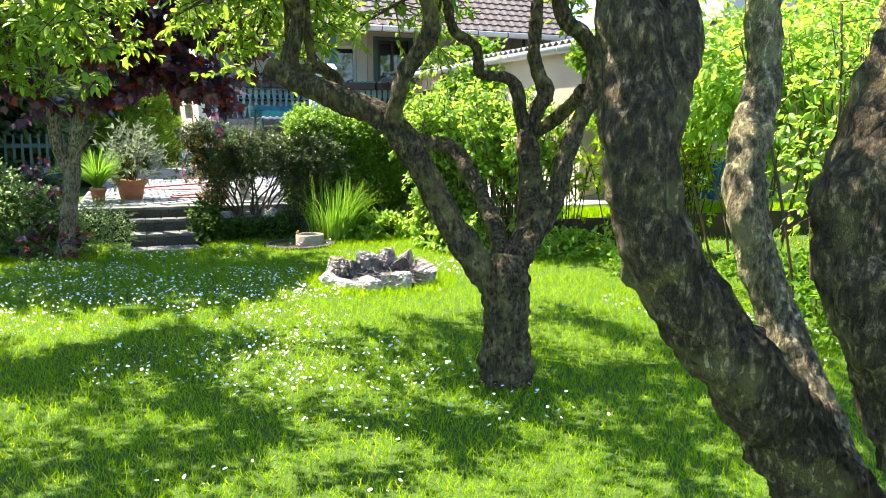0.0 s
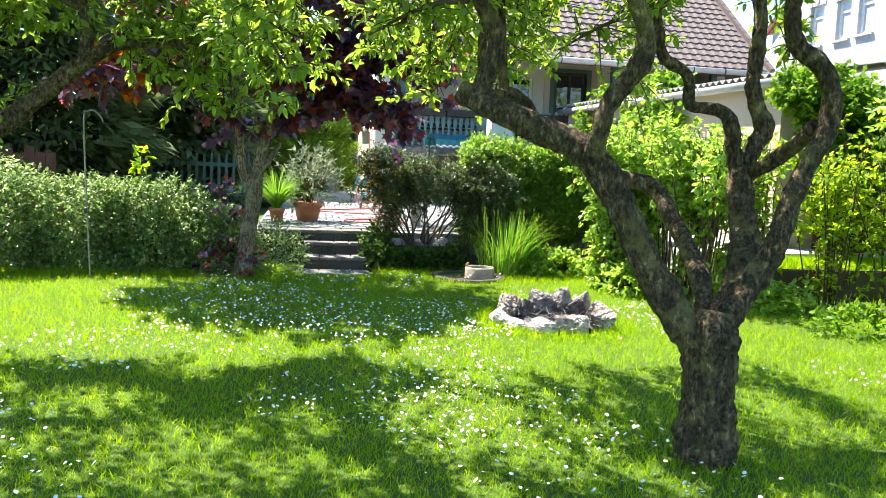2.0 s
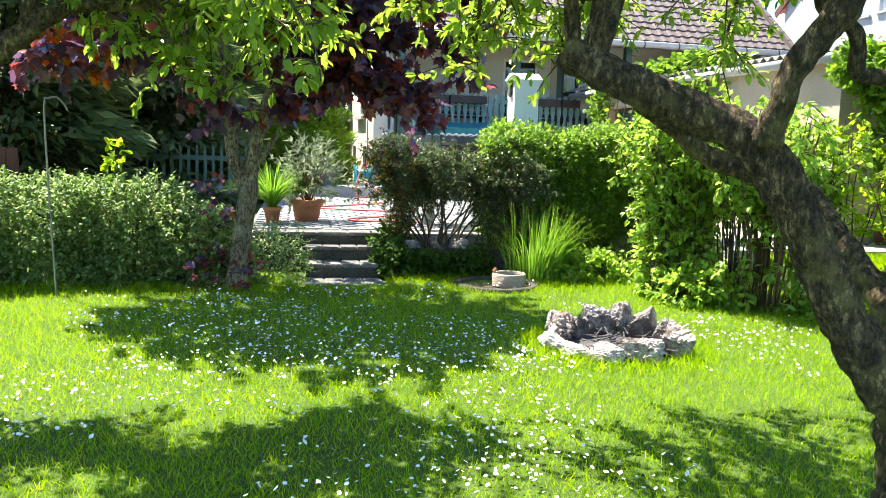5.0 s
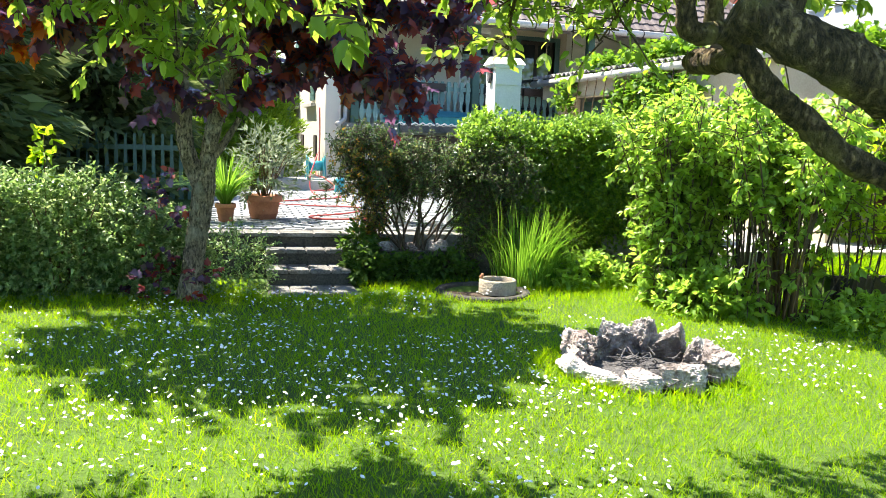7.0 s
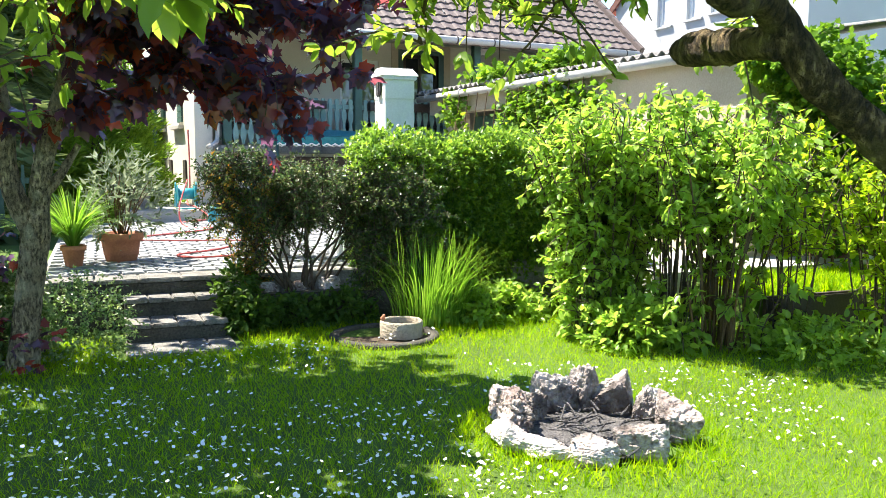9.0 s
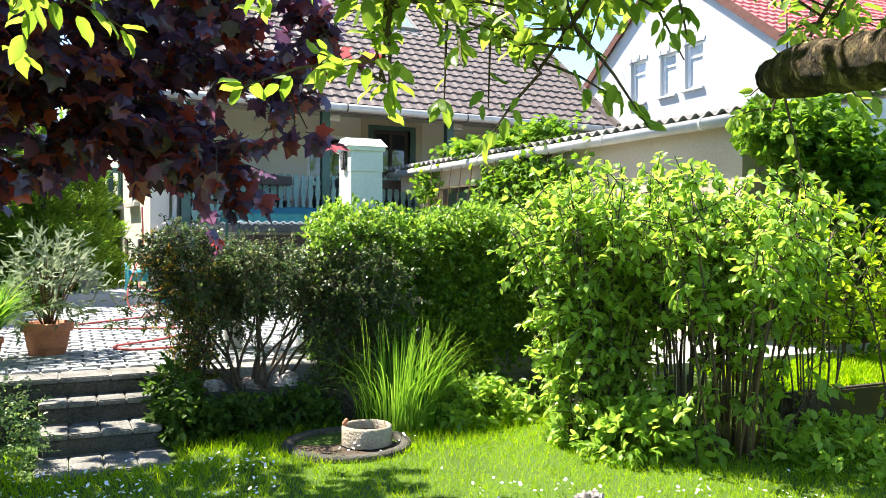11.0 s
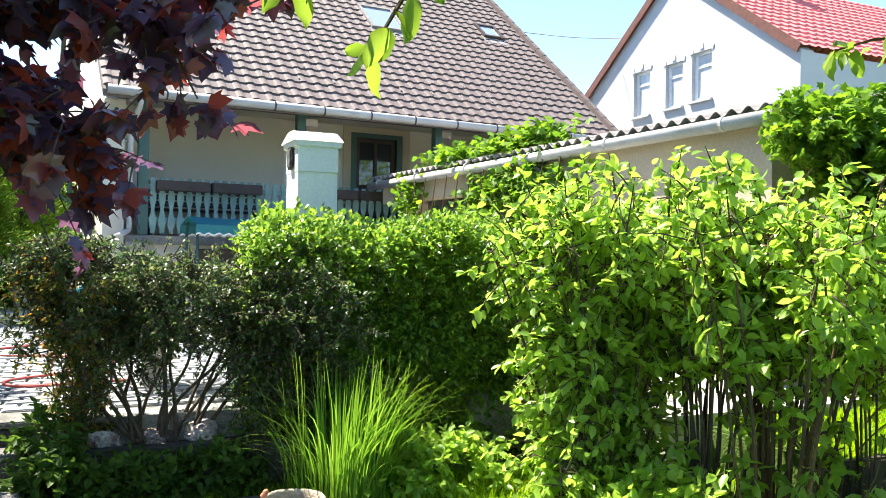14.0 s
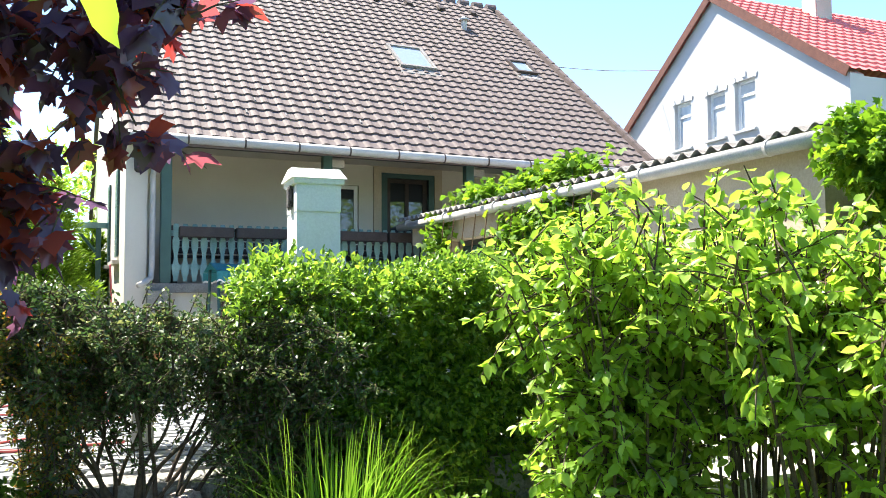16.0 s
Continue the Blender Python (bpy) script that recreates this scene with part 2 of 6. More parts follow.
def share(name, me, m, parent=None):
    ob = new(name, me)
    ob.parent, ob.matrix_basis = parent, m
    return ob


def thing(name, at, label, category, group="", kind=""):
    ob = new(name)
    ob.empty_display_size = 0.1
    ob.matrix_basis = at if isinstance(at, Matrix) else Matrix.Translation(at)
    return tagged(ob, label, category, group, kind)


def box(x0, x1, y0, y1, z0, z1, bevel=0.0, bm=None):
    bm = bm or bmesh.new()
    r = bmesh.ops.create_cube(bm, size=1, matrix=Matrix.LocRotScale(((x0 + x1) / 2, (y0 + y1) / 2, (z0 + z1) / 2), None, (x1 - x0, y1 - y0, z1 - z0)))
    if bevel:
        es = {e for v in r["verts"] for e in v.link_edges}
        bmesh.ops.bevel(bm, geom=list(es), offset=bevel, segments=2, affect="EDGES")
    return bm


def arrays(name, verts, faces_n, loops, material, parent=None, label=""):
    """A mesh from numpy arrays: vertices, corners per face, corner indices."""
    me = bpy.data.meshes.new(name)
    me.vertices.add(len(verts))
    me.vertices.foreach_set("co", np.ascontiguousarray(verts, dtype=np.float32).ravel())
    me.loops.add(len(loops))
    me.loops.foreach_set("vertex_index", np.ascontiguousarray(loops, dtype=np.int32))
    me.polygons.add(len(faces_n))
    starts = np.concatenate(([0], np.cumsum(faces_n)[:-1])).astype(np.int32)
    me.polygons.foreach_set("loop_start", starts)
    me.update(calc_edges=True)
    me.materials.append(material)
    ob = new(name, me)
    ob.parent = parent
    return tagged(ob, label)


# leaf outlines: points (across, along, up) and faces
OVATE = (np.array([(0, 0, 0), (0, .5, -.05), (0, 1, -.12), (-.25, .22, .05), (-.26, .6, .05), (.25, .22, .05), (.26, .6, .05)]),
         [(0, 1, 4, 3), (1, 2, 4), (0, 5, 6, 1), (1, 6, 2)])
DIAMOND = (np.array([(0, 0, 0), (-.28, .45, .06), (0, 1, -.06), (.28, .45, .06)]), [(0, 2, 1), (0, 3, 2)])
BLADE = (np.array([(-.5, 0, 0), (.5, 0, 0), (-.35, .55, .06), (.35, .55, .06), (0, 1, .3)]), [(0, 1, 3, 2), (2, 3, 4)])
LOBED = (np.array([(0, .35, 0), (0, 0, 0), (.22, .12, -.03), (.48, .10, -.1), (.37, .36, 0), (.52, .62, -.1), (.27, .63, 0), (0, 1.05, -.12),
                   (-.27, .63, 0), (-.52, .62, -.1), (-.37, .36, 0), (-.48, .10, -.1), (-.22, .12, -.03)]),
         [(0, i, i + 1) for i in range(1, 12)] + [(0, 12, 1)])
def toothed():
    """A leaf with a midrib, a toothed rim and a curled tip."""
    wide = ((0.10, .16), (.28, .25), (.46, .225), (.64, .22), (.84, .11))
    pts = [(0, 0, 0)] + [(0, y, -.03 - .16 * y * y) for y, w in wide] + [(0, 1, -.24)]
    k = len(wide)
    for sg in (-1, 1):
        pts += [(sg * w, y + .03, .055 - .16 * y * y + .02 * math.sin(9 * y + sg)) for y, w in wide]
    faces = []
    for n, sg in ((k + 2, -1), (2 * k + 2, 1)):
        rim = [(0, 1, n)] + [(1 + i, 2 + i, n + i + 1, n + i) for i in range(k - 1)] + [(k, k + 1, n + k - 1)]
        faces += rim if sg > 0 else [f[::-1] for f in rim]
    return np.array(pts), faces


TOOTHED = toothed()
SPRAY = (np.array([(0, 0, 0), (-.16, .35, .03), (0, 1, -.03), (.16, .35, .03)]), [(0, 2, 1), (0, 3, 2)])


def leaves(name, pos, along, size, shape, material, parent=None, label="", up=None, wide=1.0, spin=0.9):
    """Many leaves as one mesh: at pos, pointing along, faces turned mostly to the sky."""
    pos = np.asarray(pos, float)
    n = len(pos)
    a = along / (np.linalg.norm(along, axis=1, keepdims=True) + 1e-9)
    ref = (np.array([0, 0, 1.0]) if up is None else up) + rnd.normal(0, spin, (n, 3)) * 0.6
    c = np.cross(a, ref)
    c /= np.linalg.norm(c, axis=1, keepdims=True) + 1e-9
    w = np.cross(c, a)
    pts, faces = shape
    s = np.broadcast_to(np.asarray(size, float), (n,))[:, None, None]
    v = pos[:, None] + s * (pts[None, :, :1] * wide * c[:, None] + pts[None, :, 1:2] * a[:, None] + pts[None, :, 2:] * w[:, None])
    k = len(pts)
    one = np.array([i for f in faces for i in f])
    loops = (one[None] + k * np.arange(n)[:, None]).ravel()
    fn = np.tile([len(f) for f in faces], n)
    return arrays(name, v.reshape(-1, 3), fn, loops, material, parent, label)


def spline(pts, step=0.05):
    """A smooth path through the points (x, y, z, radius)."""
    p = np.array(pts, float)
    q = np.vstack((2 * p[0] - p[1], p, 2 * p[-1] - p[-2]))
    out = []
    for i in range(1, len(q) - 2):
        n = max(2, int(np.linalg.norm(q[i + 1][:3] - q[i][:3]) / step))
        for t in np.arange(n) / n:
            out.append(0.5 * (2 * q[i] + (q[i + 1] - q[i - 1]) * t + (2 * q[i - 1] - 5 * q[i] + 4 * q[i + 1] - q[i + 2]) * t * t + (3 * q[i] - q[i - 1] - 3 * q[i + 1] + q[i + 2]) * t ** 3))
    out.append(p[-1])
    return np.array(out)


def tube(bm, pts, sides=12, rough=0.0, step=0.05, straight=False):
    """A tapered tube along points (x, y, z, radius), with a lumpy skin if rough."""
    p = np.array(pts, float) if straight else spline(pts, step)
    rings, u = [], None
    for i in range(len(p)):
        d = Vector(p[min(i + 1, len(p) - 1)][:3] - p[max(i - 1, 0)][:3])
        if d.length < 1e-6:
            d = Vector((0, 0, 1))
        d.normalize()
        u = (u - d * u.dot(d)).normalized() if u else d.orthogonal().normalized()
        w = d.cross(u)
        ring, c, r = [], Vector(p[i][:3]), abs(p[i][3])
        for k in range(sides):
            a = 2 * math.pi * k / sides
            o = u * math.cos(a) + w * math.sin(a)
            q = c + o * r
            if rough:
                q += o * (r * rough * (noise.noise(q * 9) + 0.7 * noise.noise(q * 24)) + min(0.011, r * 0.12) * (1 - 2.6 * abs(noise.noise(Vector((q.x * 34, q.y * 34, q.z * 11))))))
            ring.append(bm.verts.new(q))
        rings.append(ring)
    for a, b in zip(rings, rings[1:]):
        for k in range(sides):
            bm.faces.new((a[k], a[(k + 1) % sides], b[(k + 1) % sides], b[k]))
    bm.faces.new(rings[0][::-1])
    bm.faces.new(rings[-1])
    return bm


def lathe(prof, n=28):
    bm = bmesh.new()
    rows = [[bm.verts.new((r * math.cos(2 * math.pi * k / n), r * math.sin(2 * math.pi * k / n), z)) for k in range(n)] for r, z in prof]
    for a, b in zip(rows, rows[1:]):
        for k in range(n):
            bm.faces.new((a[k], a[(k + 1) % n], b[(k + 1) % n], b[k]))
    bm.faces.new(rows[0][::-1])
    bm.faces.new(rows[-1])
    return bm


def unit(n):
    v = rnd.normal(0, 1, (n, 3))
    return v / np.linalg.norm(v, axis=1, keepdims=True)


def wobble(p, f, amp):
    """Lumps of a crown's surface."""
    return amp * np.array([noise.noise(Vector(q) * f) for q in p])


def mound(n, centre, radii, inner=0.55, lump=0.25, f=2.2, bottom=-1.0):
    """n points through the outer shell of a lumpy crown, and the way outwards at each."""
    d = unit(int(n * 1.6))
    d = d[d[:, 2] > bottom][:n]
    r = 1 - (1 - inner) * rnd.random(len(d)) ** 1.6
    k = 1 + wobble(d + np.array(centre), f, lump)
    p = np.array(centre) + d * np.array(radii) * (r * k)[:, None]
    return p, d / np.array(radii)


def sprigs(base, out, twig, per, drop=0.0):
    """Leaves strung along short twigs: positions and directions."""
    n = len(base)
    d = out / np.linalg.norm(out, axis=1, keepdims=True) + unit(n) * 0.7 + np.array([0, 0, -drop])
    d /= np.linalg.norm(d, axis=1, keepdims=True)
    t = rnd.random((n, per))
    p = base[:, None] + d[:, None] * (t * twig)[..., None]
    a = d[:, None] * 0.7 + unit(n * per).reshape(n, per, 3) * 0.65 + np.array([0, 0, -drop * 0.8 - 0.22])
    return p.reshape(-1, 3), a.reshape(-1, 3)


def lawn_z(x, y):
    return 0.012 * y + 0.0 * x


def hedge_body(n, x0, x1, y0, y1, z0, z1, inner=0.6, lump=0.18, f=2.2, power=4.0):
    """Points through the outer shell of a clipped hedge with rounded edges."""
    c, r = np.array([(x0 + x1) / 2, (y0 + y1) / 2, (z0 + z1) / 2]), np.array([(x1 - x0) / 2, (y1 - y0) / 2, (z1 - z0) / 2])
    d = rnd.uniform(-1, 1, (n * 2, 3)) ** 3
    d = np.sign(d) * np.abs(d) ** 0.5
    k = rnd.integers(0, 3, n * 2)
    d[np.arange(n * 2), k] = np.sign(rnd.normal(0, 1, n * 2))
    d = d[:n]
    d /= (np.abs(d) ** power).sum(1, keepdims=True) ** (1 / power)
    s = 1 - (1 - inner) * rnd.random(n) ** 1.6
    p = c + d * r * s[:, None]
    return p + (d / r) * 0.4 * wobble(p, f, lump)[:, None] * r, d / r

# ---- ground ----
def ground_sheet():
    bm = bmesh.new()
    xs = [-400, -60, -20, -12] + [x * 0.5 for x in range(-18, 19)] + [12, 20, 60, 400]
    ys = [-400, -60, -12, -6] + [y * 0.5 for y in range(-8, 23)] + [14, 20, 60, 400]
    g = [[bm.verts.new((x, y, lawn_z(x, min(max(y, -4), 11)) + (0.02 * noise.noise(Vector((x, y, 0))) if abs(x) < 9 and -4 < y < 11 else 0))) for x in xs] for y in ys]
    for a, b in zip(g, g[1:]):
        for i in range(len(xs) - 1):
            bm.faces.new((a[i], a[i + 1], b[i + 1], b[i]))
    return tagged(part("ground", bm, M_LAWN, shade=True), "grassy garden soil under the lawn", "ground", kind="structure")


ground_sheet()
TERRACE, UPPER = 0.55, 0.72
tagged(part("terrace_base", box(-0.75, 4.4, 11.02, 17.4, -0.1, TERRACE - 0.012), M_CONC), "mortar bed of the paved terrace", "terrace", kind="structure")
tagged(part("ground_upper", box(-30, -0.76, 11.2, 60, -0.1, 0.46), M_LAWN), "raised lawn behind the hedge", "ground", kind="structure")
tagged(part("path_upper", box(0.0, 1.25, 17.4, 40, -0.1, UPPER, 0.015), M_CONCL), "pale concrete path beside the house", "path", kind="structure")
tagged(part("yard_right", box(4.42, 16, 10.05, 40, -0.1, 0.5), M_CONCL), "pale concrete yard beside the barn", "yard", kind="structure")
tagged(part("house_plinth_ground", box(1.26, 4.4, 17.42, 19.0, -0.1, UPPER - 0.006), M_CONCL), "pale concrete in front of the porch", "pavement", kind="structure")

tagged(part("ground_right", box(4.75, 16, 9.0, 10.05, -0.1, 0.42, 0.02), M_LAWN), "raised grass strip before the yard", "ground", kind="structure")
tagged(part("edging", box(4.70, 10, 8.93, 9.0, -0.1, 0.44, 0.015), M_DARKWOOD), "dark edging that holds the raised strip", "edging", kind="structure")

# ---- steps ----
def garden_steps():
    s = thing("garden_steps", (0.25, 10.0, 0), "worn concrete garden steps up to the paved terrace", "steps")
    for i, (z, y, d, x0, x1) in enumerate(((0.14, -0.05, 0.55, -0.37, 0.40), (0.28, 0.40, 0.42, -0.36, 0.38), (0.42, 0.74, 0.34, -0.36, 0.36), (0.55, 0.99, 0.30, -0.9, 0.42))):
        # Dark body and lighter slabs carry the shaded fronts and sunlit tops.
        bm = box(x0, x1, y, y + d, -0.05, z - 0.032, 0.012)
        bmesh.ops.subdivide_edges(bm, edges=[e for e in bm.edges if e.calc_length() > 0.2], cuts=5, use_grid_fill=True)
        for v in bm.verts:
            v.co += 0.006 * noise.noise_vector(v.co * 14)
        st = part("step", bm, M_MOSS_SHADE, s)
        k = 4
        for j in range(k):
            a = x0 - 0.01 + j * (x1 - x0 + 0.02) / k
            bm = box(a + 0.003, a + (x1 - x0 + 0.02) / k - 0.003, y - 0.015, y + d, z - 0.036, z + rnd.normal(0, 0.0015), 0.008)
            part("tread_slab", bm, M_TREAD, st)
    return s


garden_steps()

# ---- house: its own axes, u along the front, v to the back ----
HOUSE = pose(1.3, 18.9, 0, 0, 0, 3.8)
SLOPE = math.tan(radians(38.4))


def wall_with_holes(x0, x1, z0, z1, holes, y0, y1):
    """A wall along x from y0 to y1, with rectangular openings (xa, xb, za, zb) right through it."""
    bm = bmesh.new()
    xs = sorted({x0, x1, *(h[0] for h in holes), *(h[1] for h in holes)})
    zs = sorted({z0, z1, *(h[2] for h in holes), *(h[3] for h in holes)})
    for a, b in zip(xs, xs[1:]):
        for c, d in zip(zs, zs[1:]):
            if not any(h[0] <= (a + b) / 2 <= h[1] and h[2] <= (c + d) / 2 <= h[3] for h in holes):
                box(a, b, y0, y1, c, d, bm=bm)
    bmesh.ops.remove_doubles(bm, verts=bm.verts, dist=1e-4)
    seen, dead = {}, set()
    for f in bm.faces:
        key = tuple(round(c, 3) for c in f.calc_center_median())
        if key in seen:
            dead |= {f, seen[key]}
        seen[key] = f
    bmesh.ops.delete(bm, geom=list(dead), context="FACES")
    return bm


def framed(name, parent, x0, x1, z0, z1, y, frame_m, glass_m, w=0.06, mullions=(), label="", deep=0.06):
    """A window or glazed door in the plane y: frame bars and panes of glass."""
    bm = bmesh.new()
    for a, b, c, d in ((x0, x0 + w, z0, z1), (x1 - w, x1, z0, z1), (x0 + w, x1 - w, z0, z0 + w), (x0 + w, x1 - w, z1 - w, z1)):
        box(a, b, y, y + deep, c, d, bm=bm)
    for k in mullions:
        box(k - w / 2, k + w / 2, y - 0.004, y + deep - 0.004, z0 + w, z1 - w, bm=bm)
    win = part(name, bm, frame_m, parent, label)
    edges = [x0 + w, *mullions, x1 - w]
    for a, b in zip(edges, edges[1:]):
        part("pane", box(a, b, y + 0.025, y + 0.033, z0 + w, z1 - w), glass_m, win)
    return win


def tile_mesh(w, l, t=0.02, wave=0.022):
    """One wavy roof tile: width along x, length along y, thickness in z."""
    bm = bmesh.new()
    prof = [(-0.5, 0.0), (-0.36, 0.75), (-0.2, 1.0), (-0.04, 0.7), (0.08, 0.1), (0.3, -0.05), (0.5, 0.0)]
    top = [[bm.verts.new((w * a, y, t + wave * h)) for a, h in prof] for y in (0, l)]
    low = [[bm.verts.new((w * a, y, wave * h)) for a, h in prof] for y in (0, l)]
    for i in range(len(prof) - 1):
        bm.faces.new((top[0][i], top[0][i + 1], top[1][i + 1], top[1][i]))
        bm.faces.new((low[0][i + 1], low[0][i], top[0][i], top[0][i + 1])[::-1])
    me = bpy.data.meshes.new("tile")
    bmesh.ops.recalc_face_normals(bm, faces=bm.faces)
    bm.to_mesh(me)
    bm.free()
    return me


def house():
    h = thing("house", HOUSE, "cream rendered house with a brown tiled roof and open porch", "house")
    part("wall", box(0.0, 0.30, 0.0, 10.5, 0.4, 3.75), M_WALL, h)
    gable = bmesh.new()
    pr = [(-0.1, 3.75), (12, 3.75), (5.9, 3.75 + 6.0 * SLOPE * 0.98)]
    vs = [[gable.verts.new((x, y, z)) for y, z in pr] for x in (0.005, 0.295)]
    gable.faces.new(vs[0][::-1]), gable.faces.new(vs[1])
    for i in range(3):
        gable.faces.new((vs[0][i], vs[0][(i + 1) % 3], vs[1][(i + 1) % 3], vs[1][i]))
    g2 = gable.copy()
    part("gable_wall", gable, M_WALL, h)
    bmesh.ops.translate(g2, verts=g2.verts, vec=(8.75, 0, 0))
    part("gable_wall", g2, M_WALL, h)
    part("wall", box(8.75, 9.05, 0.0, 10.5, 0.4, 3.75), M_WALL, h)
    door, win = (4.68, 5.78, 1.76, 3.90), (3.35, 4.23, 1.76, 3.63)
    part("porch_wall", wall_with_holes(0.30, 8.75, 1.7, 4.6, (door, win), 2.0, 2.28), M_WALL, h, "cream porch wall in the shade")
    part("wall", box(0.30, 8.75, 0.02, 0.26, 0.4, 1.62), M_WALL, h)
    part("porch_floor", box(0.30, 8.75, -0.06, 2.0, 1.62, 1.76, 0.01), M_CONC, h)
    # Added backing behind the doors; the room's gloom is put into its dark colour.
    part("dark_room_wall", box(0.3, 8.75, 3.6, 3.8, 1.7, 4.6), M_DARKWOOD, h)
    part("porch_ceiling", box(0.30, 8.75, -0.02, 2.0, 4.02, 4.06), M_WALL, h)
    for nm, o, mull, fm in (("door", door, (5.23,), M_GREEN), ("door", win, (), M_FRAMEW)):
        d = framed(nm, h, o[0] + 0.14 * (nm == "door" and fm is M_GREEN), o[1] - 0.14 * (fm is M_GREEN), o[2], o[3] - 0.10 * (fm is M_GREEN), 2.06, M_DARKWOOD if fm is M_GREEN else fm, M_GLASS, 0.07, mull, "glazed door with dark frame" if fm is M_GREEN else "white framed door")
        bm = bmesh.new()
        a, b, c = o[0], o[1], o[3]
        for q in ((a, a + 0.12, 1.76, c), (b - 0.12, b, 1.76, c), (a + 0.12, b - 0.12, c - 0.09, c)):
            box(q[0], q[1], 1.985, 2.05, q[2], q[3], bm=bm)
        if fm is M_GREEN:
            part("door_casing", bm, M_GREEN, d)
            bm = bmesh.new()
            for q in ((a - 0.16, a - 0.004, 1.76, c + 0.15), (b + 0.004, b + 0.16, 1.76, c + 0.15), (a - 0.004, b + 0.004, c + 0.004, c + 0.15)):
                box(q[0], q[1], 1.975, 1.998, q[2], q[3], bm=bm)
            part("plaster_band", bm, M_BARN, d)
        else:
            bm.free()
    part("vent_grille", box(6.45, 6.62, 1.97, 1.998, 3.25, 3.40, 0.005), M_CONCL, h)
    for u in (0.56, 3.01, 5.54, 8.07):
        post = part("porch_post", box(u - 0.075, u + 0.075, -0.04, 0.11, 1.764, 3.80, 0.01), M_GREEN, h, "dark green square porch post")
        if u > 1:
            part("bracket", box(u - 0.02, u + 0.28, -0.03, 0.09, 3.62, 3.74, 0.01), M_CONCL, post)
    part("eave_beam", box(0.0, 9.05, -0.06, 0.12, 3.80, 3.95), M_DARKWOOD, h)
    # roof
    roof = part("roof", roof_slab(), M_TILE, h)
    tm = tile_mesh(0.235, 0.29, 0.032, 0.022)
    tm.materials.append(M_TILE)
    ang = math.atan(SLOPE)
    rows, cols = 32, 39
    rest_v, rest_l, rest_n, base = [], [], [], 0
    vco = np.array([v.co for v in tm.vertices])
    polys = [list(p.vertices) for p in tm.polygons]
    for r in range(rows):
        s = r * 0.255
        for c in range(cols):
            m = Matrix.Translation((0.04 + 0.235 * c, -0.58 + s * math.cos(ang), 3.84 + s * math.sin(ang))) @ Euler((ang - 0.10 + rnd.normal(0, 0.008), rnd.normal(0, 0.005), 0)).to_matrix().to_4x4()
            if r < 8 and c < 37:
                share("roof_tile", tm, m, roof)
            else:
                v = vco @ np.array(m.to_3x3()).T + np.array(m.translation)
                rest_v.append(v)
                for p in polys:
                    rest_n.append(len(p))
                    rest_l.extend(base + k for k in p)
                base += len(v)
    far = tagged(arrays("roof_tiles_far", np.vstack(rest_v), rest_n, rest_l, M_TILE, roof, "rows of brown wavy tiles"), kind="stuff")
    far.data.polygons.foreach_set("use_smooth", np.zeros(len(far.data.polygons), dtype=bool))
    bm = bmesh.new()
    for c in range(24):
        tube(bm, [(-0.1 + 0.397 * c, 5.92, 8.96, 0.11), (0.31 + 0.39 * c, 5.92, 8.96, 0.125)], 12, straight=True)
    part("ridge", bm, M_TILE, roof)
    # verge on the far end
    bm = box(-0.06, 0.05, 0, 0.37, -0.10, 0.055, 0.012)
    vm = bpy.data.meshes.new("verge_tile")
    bm.to_mesh(vm)
    bm.free()
    vm.materials.append(M_TILE)
    for r in range(24):
        s = r * 0.335
        share("verge_tile", vm, Matrix.Translation((9.27, -0.55 + s * math.cos(ang), 3.86 + s * math.sin(ang))) @ Matrix.Rotation(ang - 0.03, 4, "X"), roof)
    # roof windows
    def on_roof(u, v, up=0.06):
        return Matrix.Translation((u, v, 3.84 + (v + 0.5) * SLOPE + up)) @ Matrix.Rotation(ang, 4, "X")
    for u, v, w, l, gm in ((5.52, 2.15, 0.78, 1.05, M_SKYGLASS), (8.2, 2.50, 0.52, 0.62, M_SKYGLASS)):
        bm = bmesh.new()
        for q in ((-w / 2, -w / 2 + 0.06, 0, l), (w / 2 - 0.06, w / 2, 0, l), (-w / 2 + 0.06, w / 2 - 0.06, 0, 0.06), (-w / 2 + 0.06, w / 2 - 0.06, l - 0.06, l)):
            box(q[0], q[1], q[2], q[3], -0.03, 0.09, bm=bm)
        bm.transform(on_roof(u, v))
        sk = part("roof_window", bm, M_ETERNIT if w > 0.6 else M_DARKWOOD, roof, "small roof window with grey frame")
        bm = box(-w / 2 + 0.06, w / 2 - 0.06, 0.06, l - 0.06, 0.05, 0.06)
        bm.transform(on_roof(u, v))
        part("pane", bm, gm, sk)
        bm = box(-w / 2 - 0.05, w / 2 + 0.05, -0.25, -0.01, 0.0, 0.035, 0.01)
        bm.transform(on_roof(u, v))
        part("apron", bm, M_ETERNIT, sk)
    bm = bmesh.new()
    tube(bm, [(7.62, 4.35, 7.6, 0.07), (7.62, 4.35, 7.95, 0.07)], 12, straight=True)
    tube(bm, [(7.62, 4.35, 7.96, 0.13), (7.62, 4.35, 8.0, 0.13), (7.62, 4.35, 8.06, 0.02)], 12, straight=True)
    part("roof_vent", bm, M_ZINC, roof)
    for i in range(5):
        bm = box(-0.1, 0.1, 0, 0.22, 0, 0.09, 0.03)
        bm.transform(on_roof(4.9 + 0.85 * i, 5.2))
        part("vent_tile", bm, M_DARKWOOD, roof)
    # snow guards
    for r in range(3):
        for c in range(14):
            bm = box(-0.012, 0.012, 0, 0.10, 0, 0.07)
